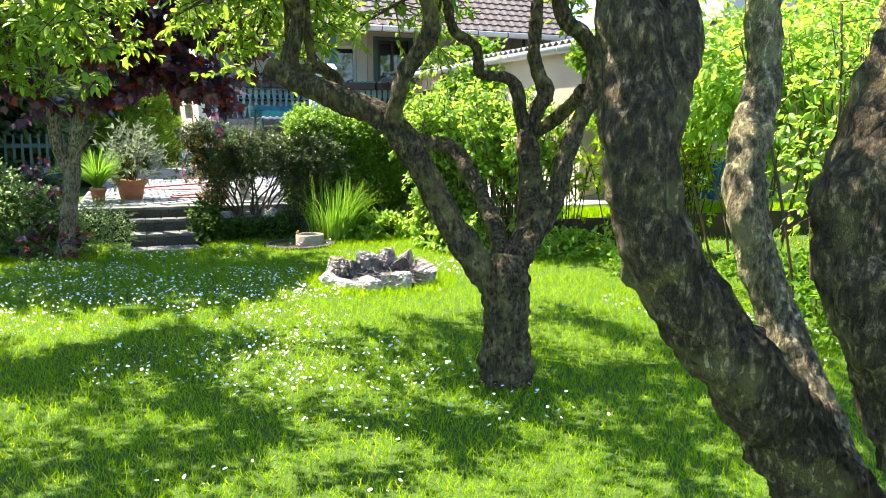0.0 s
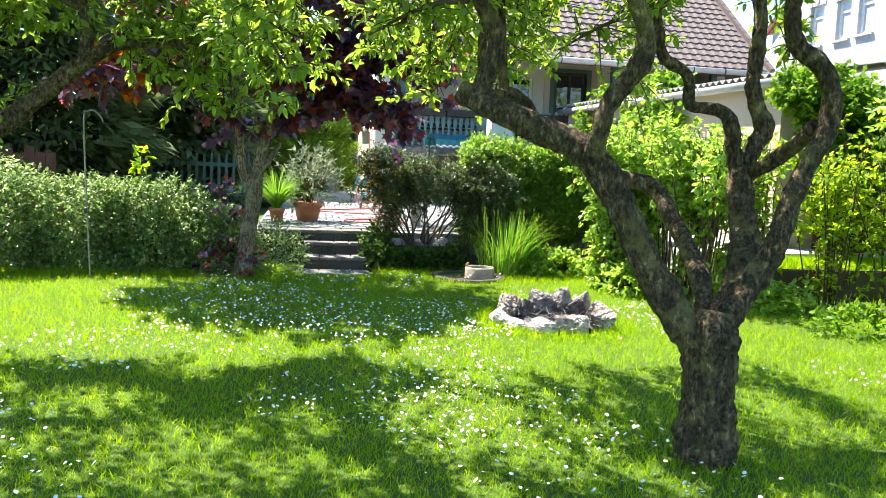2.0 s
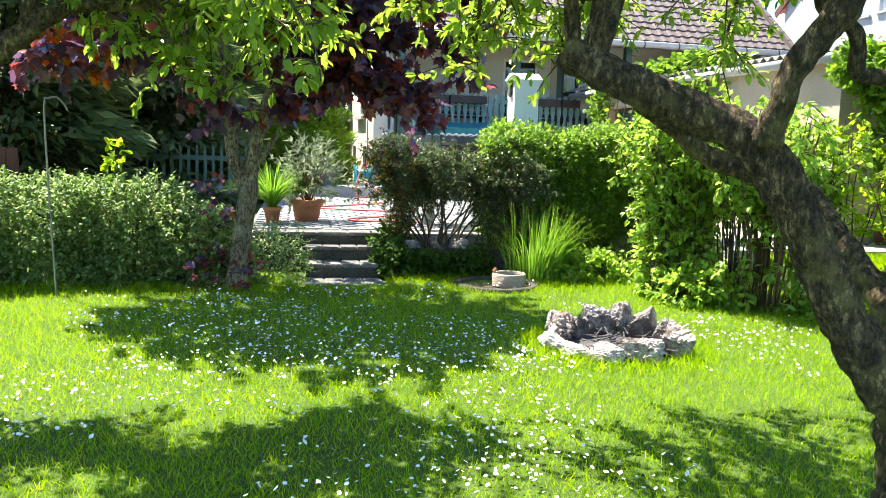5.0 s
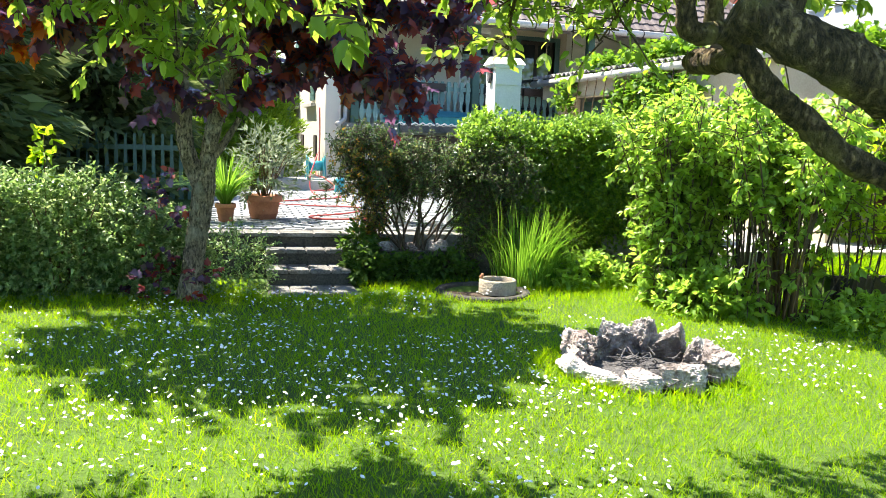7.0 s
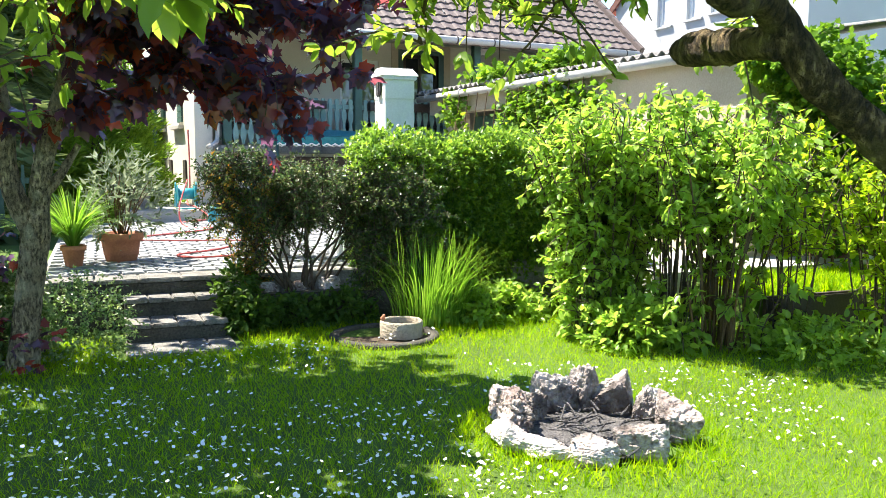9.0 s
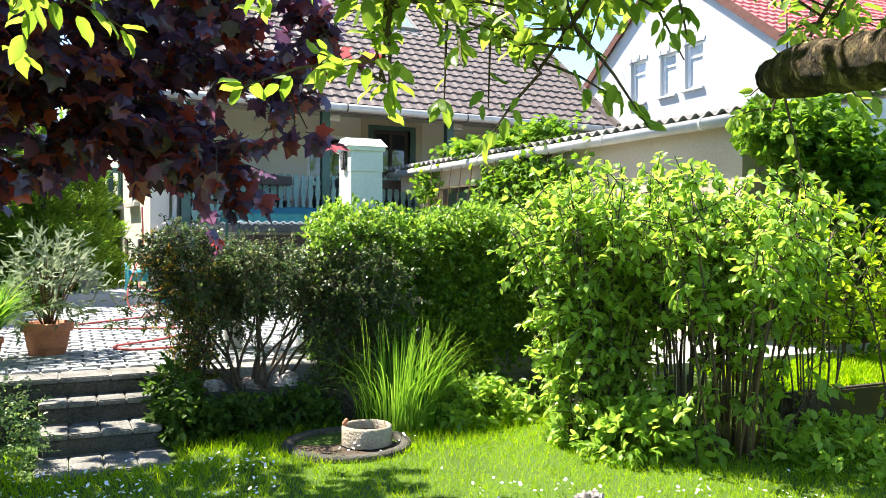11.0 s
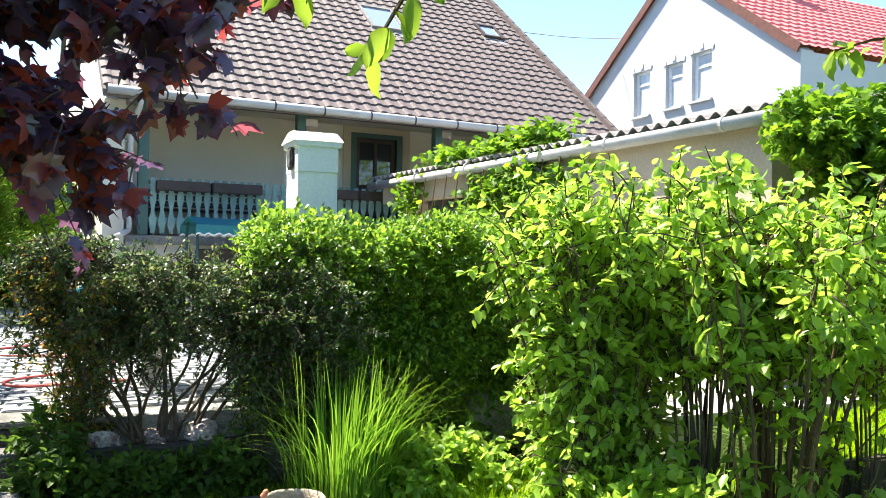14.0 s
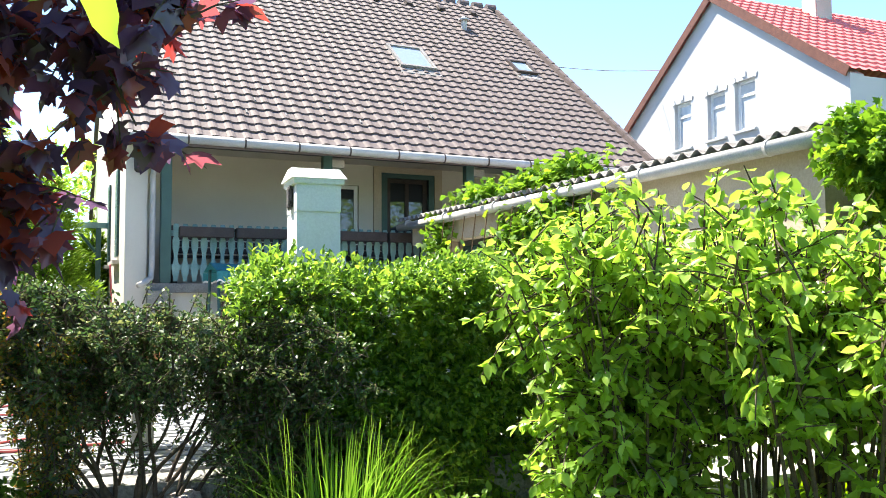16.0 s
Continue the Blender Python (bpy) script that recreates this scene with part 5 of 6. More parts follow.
mock = thing("mock_orange", (0, 0, 0), "tall leafy deciduous shrub on many bare stems", "shrub")
bare = fan(4.10, 8.85, 34, 0.55, 1.84, 0.010, root=0.24)
for st in bare:
    part("stem", tube(bmesh.new(), [(*p[:3], p[3]) for p in st], 6, step=0.1), M_STEM, mock, shade=True)
LEAFY = dict(twig=(0.10, 0.32), leaf=(0.042, 0.085), per=11, drop=0.15, material=M_LILAC, hang=0.22)
crown([st[1:] for st in bare], 28, mock, keep=lambda q: q[2] > 1.05 or rnd.random() < 0.14, **LEAFY)
crown(fan(3.58, 9.58, 46, 0.52, 1.90, 0.009, root=0.2), 25, mock, keep=lambda q: q[2] > 0.3, **LEAFY)
crown(fan(3.95, 9.2, 24, 0.42, 1.95, 0.009, root=0.2), 25, mock, keep=lambda q: q[2] > 1.0, **LEAFY)
crown(fan(3.55, 9.85, 16, 0.34, 1.70, 0.009, root=0.15), 25, mock, keep=lambda q: q[2] > 0.3, **LEAFY)
LOW = dict(twig=(0.10, 0.22), leaf=(0.06, 0.105), per=8, drop=0.1, material=M_LILAC, hang=0.35)
crown(fan(3.72, 8.85, 7, 0.30, 0.55, 0.006, root=0.1), 18, mock, **LOW)
crown(fan(3.22, 9.5, 7, 0.25, 0.5, 0.006, root=0.1), 18, mock, **LOW)
crown(fan(4.25, 8.6, 4, 0.22, 0.75, 0.006, root=0.1), 14, mock, **LOW)


def cotoneaster():
    """Dark main branches from one root, arching sprays of tiny leaves, gaps between the branches."""
    s = thing("cotoneaster", (0, 0, 0), "dark small-leaved shrub with arching bare branches", "shrub")
    sprays, tinted, low = [], [], []
    for i in range(17):
        dx = -0.66 + 1.45 * i / 16 + rnd.normal(0, 0.05)
        dy, top = rnd.uniform(-0.3, 0.22), 1.54 - 0.2 * abs(dx) + rnd.normal(0, 0.06)
        x0, y0 = 1.38 + rnd.normal(0, 0.10) + 0.15 * dx, 10.96 + rnd.normal(0, 0.03)
        main = [(x0, y0, 0.35, rnd.uniform(0.009, 0.017)), (x0 + 0.30 * dx + rnd.normal(0, 0.05), y0 + 0.3 * dy, 0.62, 0.011), (x0 + 0.62 * dx + rnd.normal(0, 0.06), y0 + 0.7 * dy, 0.92, 0.008), (x0 + dx, y0 + dy, top, 0.004)]
        part("branch", tube(bmesh.new(), main, 7, 0.12, 0.05), M_TWIG, s, shade=True)
        path = spline(main, 0.05)
        for k in range(9):
            p = path[int(len(path) * rnd.uniform(0.5, 0.99))][:3]
            a = rnd.uniform(0, 6.283)
            l = rnd.uniform(0.22, 0.46)
            d = np.array([math.cos(a), 0.7 * math.sin(a), 0.0])
            q1, q2 = p + d * l * 0.5 + np.array([0, 0, 0.08 * l + rnd.normal(0, 0.04)]), p + d * l + np.array([0, 0, rnd.normal(-0.05, 0.07)])
            (tinted if q2[0] < 0.98 and rnd.random() < 0.5 else sprays).append([(*p, 0.004), (*q1, 0.003), (*q2, 0.0015)])
    for i in range(26):
        x, y = (rnd.uniform(0.82, 1.02), rnd.uniform(10.9, 11.1)) if i < 12 else (rnd.uniform(1.85, 2.32), rnd.uniform(10.68, 10.92))
        h = rnd.uniform(0.55, 0.95) if i < 12 else rnd.uniform(0.45, 0.85)
        lean = rnd.normal(0, 0.10, 2)
        (tinted if i < 12 else low).append([(x, y, 0.34, 0.005), (x + lean[0] * 0.5, y + lean[1] * 0.5, 0.34 + h * 0.55, 0.004), (x + lean[0], y + lean[1], 0.34 + h, 0.002)])
    for i in range(20):
        x, z, l = rnd.uniform(1.65, 2.2), rnd.uniform(0.65, 1.40), rnd.uniform(0.3, 0.6)
        sprays.append([(x, 10.85, z, 0.004), (x + l * 0.5, 10.72, z + 0.04, 0.003), (x + l, 10.56, z - rnd.uniform(0.0, 0.22), 0.0015)])
    for i in range(14):
        x, z, l = rnd.uniform(0.85, 1.15), rnd.uniform(0.95, 1.55), rnd.uniform(0.2, 0.4)
        sprays.append([(x, 10.98, z, 0.004), (x - l * 0.5, 10.92, z + 0.05, 0.003), (x - l, 10.84, z + rnd.uniform(-0.1, 0.1), 0.0015)])
    tiny = dict(twig=(0.04, 0.15), leaf=(0.02, 0.036), per=13, drop=0.05, shape=DIAMOND, hang=0.15)
    crown(sprays, 54, s, material=M_COTON, **tiny)
    crown(low, 70, s, material=M_COTON, **tiny)
    crown(tinted, 52, s, material=M_COTON_RED, **tiny)


cotoneaster()
shrub("pale_hedge", "rounded grey-green hedge shrub with pale new leaves", "hedge",
      [((-1.75, 10.30, 0.50), (0.75, 0.42, 0.60), 1.0), ((-2.55, 10.25, 0.52), (0.6, 0.45, 0.58), 0.8), ((-1.15, 10.25, 0.38), (0.45, 0.36, 0.45), 0.5)],
      20000, (0.032, 0.055), M_HEDGE, OVATE, 0.17, 9, 0.55, 0.4, fan(-1.8, 10.3, 10, 0.5, 0.9))
shrub("pale_hedge", "tall rounded grey-green hedge shrub", "hedge",
      [((-3.45, 10.1, 0.58), (0.58, 0.5, 0.72), 1.0), ((-4.5, 10.0, 0.6), (0.7, 0.5, 0.72), 1.0)],
      18000, (0.032, 0.055), M_HEDGE, OVATE, 0.17, 9, 0.55, 0.4, fan(-3.5, 10.0, 10, 0.5, 1.0))
shrub("box_bush", "small leafy bush beside the garden steps", "bush",
      [((-0.42, 10.12, 0.34), (0.34, 0.25, 0.34), 1.0)], 5000, (0.02, 0.035), M_HEDGE, DIAMOND, 0.1, 9, 0.5, 0.3)
shrub("purple_seedling", "low purple-leaved seedlings at the foot of the maple", "plant",
      [((-0.92, 9.82, 0.25), (0.35, 0.15, 0.2), 1.0), ((-0.95, 9.95, 0.95), (0.2, 0.15, 0.16), 0.4)], 170, (0.05, 0.085), M_MAPLE, LOBED, 0.15, 4)
yel = thing("yellow_green_shrub", (0, 0, 0), "loose yellow-green shrub by the yard", "shrub")
crown(fan(4.75, 8.8, 12, 0.32, 1.85, 0.008, root=0.15) + fan(5.35, 8.35, 22, 0.45, 1.8, 0.008, root=0.2) + fan(5.8, 7.9, 26, 0.6, 2.05, 0.008, root=0.2), 13, yel, (0.12, 0.32), (0.045, 0.075), 9, 0.1, M_YELLOW, hang=0.2, keep=lambda q: q[2] > 0.85 or rnd.random() < 0.25)
shrub("ground_plant", "low leafy plants at the foot of the retaining wall", "plant",
      [((0.80, 10.55, 0.20), (0.16, 0.16, 0.20), 0.8), ((1.2, 10.6, 0.17), (0.35, 0.10, 0.17), 1.0), ((0.76, 10.74, 0.46), (0.10, 0.12, 0.14), 0.3), ((1.65, 10.64, 0.2), (0.25, 0.08, 0.18), 0.6)], 2000, (0.04, 0.075), M_PLANT, twig=0.12, per=6)
shrub("ground_plant", "low leafy plants under the hedge", "plant",
      [((2.9, 10.35, 0.2), (0.5, 0.25, 0.2), 1.0), ((3.5, 9.0, 0.2), (0.35, 0.25, 0.25), 0.7), ((4.6, 8.3, 0.15), (0.5, 0.4, 0.18), 0.7)], 2600, (0.04, 0.08), M_LILAC, twig=0.12, per=6)


def reed_clump():
    """Many narrow blades that rise close together and arch over; the tallest are parts of their own."""
    t = thing("reed_clump", (2.30, 10.3, 0.10), "tall bright green clump of reed grass", "grass")
    n = 620
    mass_v, mass_l, mass_f, b = [], [], [], 0
    for i in range(n):
        a = rnd.normal(-0.4, 0.8) if rnd.random() < 0.5 else rnd.uniform(0, 6.283)
        r, h = 0.24 * math.sqrt(rnd.random()), rnd.uniform(0.35, 0.92)
        lean, w = rnd.uniform(0.05, 0.95) ** 1.5 * 0.75, rnd.uniform(0.003, 0.0065)
        d = np.array([math.cos(a), math.sin(a), 0])
        sd = np.array([-d[1], d[0], 0]) * w
        p0 = d * r * np.array([1.4, 0.8, 1])
        kink = rnd.uniform(1.7, 2.8)
        V = []
        for q in np.linspace(0, 1, 9):
            c = p0 + d * lean * h * q ** kink + np.array([0, 0, h * (q - 0.62 * lean * q ** (kink + 0.6))])
            k = (1 - q ** 3 * 0.96) * (0.6 + 0.4 * min(1, q * 4))
            V += [c - sd * k, c + sd * k + d * w * 0.5]
        faces = [k for q in range(8) for k in (2 * q, 2 * q + 1, 2 * q + 3, 2 * q + 2)]
        if i < 130:
            arrays("blade", np.array(V), [4] * 8, faces, M_REED, t)
        else:
            mass_v += V
            mass_l += [b + k for k in faces]
            mass_f += [4] * 8
            b += 18
    tagged(arrays("tuft", np.array(mass_v), mass_f, mass_l, M_REED, t), kind="stuff")


reed_clump()


# ---- conifers, vine and far greenery ----
def conifer(name, x, y, z, h, r, n, material, label, size=(0.10, 0.2), droop=0.25):
    t = thing(name, (x, y, z), label, "tree")
    part("trunk", tube(bmesh.new(), [(0, 0, -0.1, 0.11), (0, 0, h * 0.5, 0.07), (0, 0, h * 0.97, 0.01)], 8), M_TWIG, t)
    u = rnd.random(n)
    s = 1 - np.sqrt(1 - u * 0.99)
    a = rnd.uniform(0, 2 * math.pi, n)
    rr = r * (1 - s) ** 0.75 * rnd.uniform(0.45, 1.08, n) * (1 + 0.22 * np.sin(s * 41) + 0.15 * np.sin(a * 5 + s * 20))
    p = np.stack((rr * np.cos(a), rr * np.sin(a), s * h + 0.1), 1)
    d = np.stack((np.cos(a), np.sin(a), np.full(n, -droop)), 1) + unit(n) * 0.5
    leaves("foliage", p, d, rnd.uniform(*size, n), SPRAY, material, t)
    return t


for x, y, h, r, n in ((-4.2, 14.5, 5.5, 1.7, 12000), (-2.5, 16.8, 5.0, 1.5, 12000), (-6.2, 13.5, 6.0, 1.8, 10000), (-1.9, 19.5, 5.5, 1.3, 8000), (-4.2, 19.5, 6.5, 2.2, 9000), (-7.5, 18.0, 7, 2.4, 9000), (-3.2, 24, 6, 2.4, 7000), (-1.15, 21.5, 4.8, 1.2, 7000)):
    conifer("pine_tree", x, y, 0.45, h, r, n, M_CONIF, "dark green conifer behind the fence", (0.2, 0.38))
for x, y, h, r in ((-0.28, 18.4, 3.2, 0.62), (0.22, 19.6, 3.2, 0.80), (-0.75, 17.6, 1.7, 0.5), (0.75, 23.0, 2.6, 0.6)):
    conifer("thuja", x, y, 0.45, h, r, 13000, M_THUJA, "bright green columnar thuja beside the path", (0.07, 0.13), -0.6)


def vine():
    v = thing("climbing_vine", (0, 0, 0), "climbing vine over the barn gutter and roof", "vine")
    loc = []
    for y, z, sx, sy, sz, n in ((3.6, 2.3, 0.06, 0.7, 0.28, 420), (2.9, 2.25, 0.05, 0.4, 0.25, 160), (4.4, 2.25, 0.06, 0.6, 0.28, 300), (6.7, 2.35, 0.08, 0.4, 0.3, 180), (4.4, 2.92, 0.14, 1.2, 0.12, 600), (3.4, 2.92, 0.12, 0.5, 0.20, 260), (5.6, 2.9, 0.14, 0.8, 0.14, 300), (3.9, 2.2, 0.06, 1.0, 0.4, 500)):
        loc.append(np.array([0.16 if z > 2.8 else 0.0, y, z]) + rnd.normal(0, 1, (n, 3)) * np.array([sx, sy, sz]) * 0.6)
    p = np.vstack(loc) @ np.array(BARN.to_3x3()).T + np.array(BARN.translation)
    for k in range(12):
        y = 2.7 + 0.33 * k
        st = [BARN @ Vector(q) for q in ((-0.03, y, 1.2), (-0.04, y + 0.2, 1.9), (-0.05, y + 0.05, 2.6), (0.1, y + 0.3, 2.9))]
        part("stem", tube(bmesh.new(), [(*q, 0.008) for q in st], 6, step=0.1), M_STEM, v, shade=True)
    leaves("foliage", p, unit(len(p)) + np.array([-0.5, -0.6, -0.3]), rnd.uniform(0.07, 0.13, len(p)), LOBED, M_IVY, v)


vine()
shrub("overgrown_vine", "dense vine over the end of the barn", "vine",
      [((6.05, 10.32, 2.55), (0.24, 0.25, 0.14), 0.25), ((6.45, 10.2, 2.35), (0.40, 0.35, 0.36), 0.6), ((6.65, 10.1, 1.9), (0.45, 0.4, 0.6), 0.9), ((6.6, 9.9, 1.3), (0.5, 0.4, 0.6), 0.5)], 5000, (0.05, 0.09), M_IVY, LOBED, 0.22, 7, 0.35, 0.6,
      fan(6.6, 10.1, 6, 0.4, 2.3, 0.012))
for x, y, z, r, n in ((11, 9, 2.5, 2.6, 7000), (9.5, 5.5, 2.0, 2.2, 6000), (-9, 9, 1.6, 2.2, 5000), (-9.5, 5, 2.0, 2.4, 4000), (0.6, 31, 3.2, 2.8, 6000), (-3, 33, 3.5, 3.0, 4000), (-6, 30, 4, 5, 4000), (24, 40, 3, 4, 3000)):
    shrub("far_tree", "leafy tree at the edge of the garden", "tree", [((x, y, z), (r, r, r * 0.95), 1.0)], n, (0.12, 0.24), M_LILAC, DIAMOND, 0.5, 8, 0.5, 0.4, [[(x, y, 0, 0.15), (x, y, z, 0.1), (x, y, z + 0.5 * r, 0.04)]], f=0.8)

shrub("leafy_shrub", "broad-leaved shrub at the edge of the lawn", "shrub",
      [((5.9, 7.0, 2.0), (0.8, 0.7, 0.62), 0.9), ((7.0, 6.3, 1.75), (0.9, 0.8, 1.2), 1.0), ((6.5, 5.7, 0.5), (0.45, 0.5, 0.45), 0.3), ((7.6, 7.4, 2.3), (1.0, 0.9, 0.9), 0.8)], 8500, (0.055, 0.095), M_LILAC, OVATE, 0.3, 8, 0.2, 0.6, fan(5.9, 6.9, 14, 0.7, 1.9, 0.014, root=0.4) + fan(6.8, 6.2, 16, 0.7, 1.8, 0.014, root=0.5))


shrub("ground_plant", "low leafy plants at the edge of the lawn", "plant",
      [((4.75, 7.1, 0.12), (0.4, 0.3, 0.14), 0.6), ((4.55, 4.4, 0.2), (0.4, 0.45, 0.25), 1.0), ((5.1, 5.6, 0.2), (0.5, 0.6, 0.25), 1.0)], 1300, (0.045, 0.08), M_IVY, twig=0.14, per=6)
tall = thing("tall_shrub", (0, 0, 0), "tall loose shrub with bare stems below", "shrub")
reach = fan(4.95, 4.85, 16, 0.6, 2.4, 0.013, root=0.3)
for st in reach:
    part("stem", tube(bmesh.new(), st, 6, step=0.1), M_STEM, tall, shade=True)
crown([st[1:] for st in reach], 11, tall, (0.15, 0.4), (0.05, 0.09), 8, 0.15, M_LILAC, hang=0.3)


# ---- fire ring ----
def rock(seed, size):
    """A broken rock: a lump cut by random planes, split in layers, then roughened."""
    bm = bmesh.new()
    bmesh.ops.create_icosphere(bm, subdivisions=5, radius=1)
    g = random.Random(seed * 31)
    axes = [Vector((1, 0, 0)), Vector((-1, 0, 0)), Vector((0, 1, 0)), Vector((0, -1, 0)), Vector((0, 0, 1)), Vector((0, 0, -1))]
    planes = [((a + 0.34 * Vector((g.gauss(0, 1), g.gauss(0, 1), g.gauss(0, 1)))).normalized(), g.uniform(0.58, 0.82)) for a in axes]
    planes += [(Vector((g.gauss(0, 1), g.gauss(0, 1), g.gauss(0, 1))).normalized(), g.uniform(0.66, 0.92)) for _ in range(9)]
    o = Vector((seed * 7.3, seed * 3.1, seed))
    bed = Vector((g.gauss(0, 0.4), g.gauss(0, 0.4), 1)).normalized()
    for v in bm.verts:
        n = v.co.normalized()
        r = min([1.3] + [d / n.dot(p) for p, d in planes if n.dot(p) > 0.05])
        ledge = (n.dot(bed) * 3.3 + 0.8 * noise.noise(n * 2 + o)) % 1.0
        q = n * (1.12 * r + 0.10 * noise.noise(n * 2.6 + o) + 0.08 * noise.noise(n * 6 + o) + 0.05 * noise.noise(n * 14 + o) + 0.03 * noise.noise(n * 31 + o) - 0.09 * max(0.0, 1 - 5 * abs(ledge - 0.5)))
        v.co = Vector((q.x * size[0], q.y * size[1], q.z * size[2]))
    return bm


def fire_ring():
    f = thing("fire_ring", (FIRE[0], FIRE[1], 0.09), "ring of pale broken rocks, sooty inside, round a fire pit", "fire pit")
    right, deep = Vector((0.91, -0.40, 0)), Vector((0.40, 0.91, 0))
    # across, away, half width, half depth, half height, turn, lean
    for i, (u, v, w, d, h, turn, lean) in enumerate((
            (-.43, .04, .12, .23, .15, 12, 14), (-.29, .20, .08, .08, .12, 30, 8), (-.17, .36, .14, .10, .15, -8, -6), (.02, .40, .08, .08, .19, 6, 5), (.17, .34, .14, .10, .14, -14, -10),
            (.34, .20, .08, .11, .14, -30, 6), (.42, -.02, .11, .15, .13, 8, -8), (.21, -.35, .14, .09, .10, 14, 3), (-.06, -.42, .13, .08, .075, -4, 0), (-.28, -.32, .15, .09, .06, -24, 4), (-.44, -.22, .10, .13, .07, 24, 10))):
        c = right * u + deep * v
        m = Matrix.Translation((c.x, c.y, h * 0.62)) @ pose(0, 0, 0, 0, lean, turn - 24)
        part("stone", rock(i + 3, (w, d, h * 0.95)), M_FIRE_STONE, f).matrix_basis = m
    bm = bmesh.new()
    bmesh.ops.create_circle(bm, cap_ends=True, segments=40, radius=0.40)
    bmesh.ops.subdivide_edges(bm, edges=bm.edges[:], cuts=1)
    bmesh.ops.triangulate(bm, faces=bm.faces[:])
    bmesh.ops.subdivide_edges(bm, edges=bm.edges[:], cuts=3, use_grid_fill=True)
    for v in bm.verts:
        v.co.z = 0.03 + 0.04 * noise.noise(v.co * 9) + 0.02 * noise.noise(v.co * 25)
    part("ash_bed", bm, M_ASH, f)
    for i in range(46):
        a, l = rnd.uniform(0, 6.28), rnd.uniform(0.05, 0.18)
        p = rnd.normal(0, 0.15, 2)
        part("charred_stick", tube(bmesh.new(), [(p[0], p[1], 0.065, 0.007), (p[0] + l * math.cos(a), p[1] + l * math.sin(a), 0.07 + rnd.uniform(0, 0.04), 0.004)], 6, straight=True), M_ASH, f)


fire_ring()


# ---- well rings ----
def ring(r0, r1, z0, z1, n=40):
    bm = bmesh.new()
    rows = [[bm.verts.new((r * math.cos(2 * math.pi * k / n), r * math.sin(2 * math.pi * k / n), z + 0.004 * noise.noise(Vector((k * 1.3, r * 9, z * 9))))) for k in range(n)] for r, z in ((r1, z0), (r1, z1 - 0.012), (r1 - 0.012, z1), (r0 + 0.012, z1), (r0, z1 - 0.012), (r0, z0))]
    for a, b in zip(rows, rows[1:]):
        for k in range(n):
            bm.faces.new((a[k], a[(k + 1) % n], b[(k + 1) % n], b[k]))
    bmesh.ops.recalc_face_normals(bm, faces=bm.faces)
    return bm


w = thing("well_cover", (1.80, 10.0, 0.12), "low weathered concrete ring set in the lawn", "well")
part("rim", ring(0.36, 0.44, -0.05, 0.035), M_MOSS_SHADE, w, shade=True)
bm = bmesh.new()
bmesh.ops.create_circle(bm, cap_ends=True, segments=32, radius=0.37, matrix=Matrix.Translation((0, 0, 0.0)))
part("soil_fill", bm, M_SOIL, w)
w = thing("round_basin", (1.93, 9.97, 0.13), "small round concrete basin standing in the ring", "basin")
part("wall", ring(0.145, 0.172, 0.0, 0.13), M_BASIN, w, shade=True)
bm = bmesh.new()
bmesh.ops.create_circle(bm, cap_ends=True, segments=32, radius=0.15, matrix=Matrix.Translation((0, 0, 0.07)))
part("soil_fill", bm, M_SOIL, w)

part("rim_ornament", lathe(((0.008, 0), (0.016, 0.006), (0.020, 0.018), (0.014, 0.030), (0.016, 0.038), (0.010, 0.05), (0.002, 0.054)), 14), M_TERRA, w, "small pink clay bird on the rim", True).matrix_basis = pose(-0.155, 0.03, 0.128, 0, 25, 0)

# ---- retaining wall and bed ----
tagged(part("retaining_wall", box(0.66, 2.55, 10.72, 10.86, 0, 0.40, 0.015), M_MOSS_SHADE), "dark low concrete retaining wall of the shrub bed", "wall", kind="structure")
tagged(part("bed_soil", box(0.66, 2.55, 10.86, 11.02, 0, 0.37), M_SOIL), "dark garden soil in the shrub bed", "soil", kind="structure")


# ---- hook pole ----
p = thing("hook_pole", (-2.30, 9.55, 0.09), "thin steel garden pole bent to a hook at the top", "pole")
part("rod", tube(bmesh.new(), [(0, 0, -0.05, 0.009), (-0.04, 0, 0.9, 0.009), (-0.06, 0, 1.66, 0.009), (-0.03, 0, 1.74, 0.009), (0.04, 0, 1.755, 0.009), (0.10, 0, 1.70, 0.009), (0.13, 0, 1.64, 0.008)], 8), M_IRON, p, shade=True)
part("clamp", tube(bmesh.new(), [(-0.045, 0, 0.70, 0.018), (-0.047, 0, 0.75, 0.018)], 8, straight=True), M_DARKWOOD, p)


# ---- pot with oleander, hose, reel ----
p = thing("flower_pot", (-0.09, 12.3, TERRACE), "round terracotta pot with a moulded rim on the terrace", "pot")
part("body", lathe(((0.135, 0), (0.14, 0.01), (0.152, 0.06), (0.158, 0.065), (0.158, 0.08), (0.178, 0.20), (0.198, 0.20), (0.206, 0.22), (0.206, 0.265), (0.19, 0.275), (0.172, 0.265), (0.168, 0.235), (0.02, 0.23))), M_TERRA, p, shade=True)
ol = thing("oleander", (-0.09, 12.3, TERRACE + 0.225), "silvery-leaved bushy plant growing in the terracotta pot", "plant")
b_, o_ = mound(130, (0, 0, 0.36), (0.34, 0.33, 0.34), 0.1, 0.3)
P_, A_ = sprigs(b_, o_, 0.2, 9, -0.3)
leaves("foliage", P_, A_, rnd.uniform(0.06, 0.11, len(P_)), SPRAY, M_OLEANDER, ol)
for st in fan(0, 0, 26, 0.34, 0.62, 0.007, 0.0, 0.05):
    part("stem", tube(bmesh.new(), st, 5, step=0.12), M_STEM, ol, shade=True)
bm = bmesh.new()
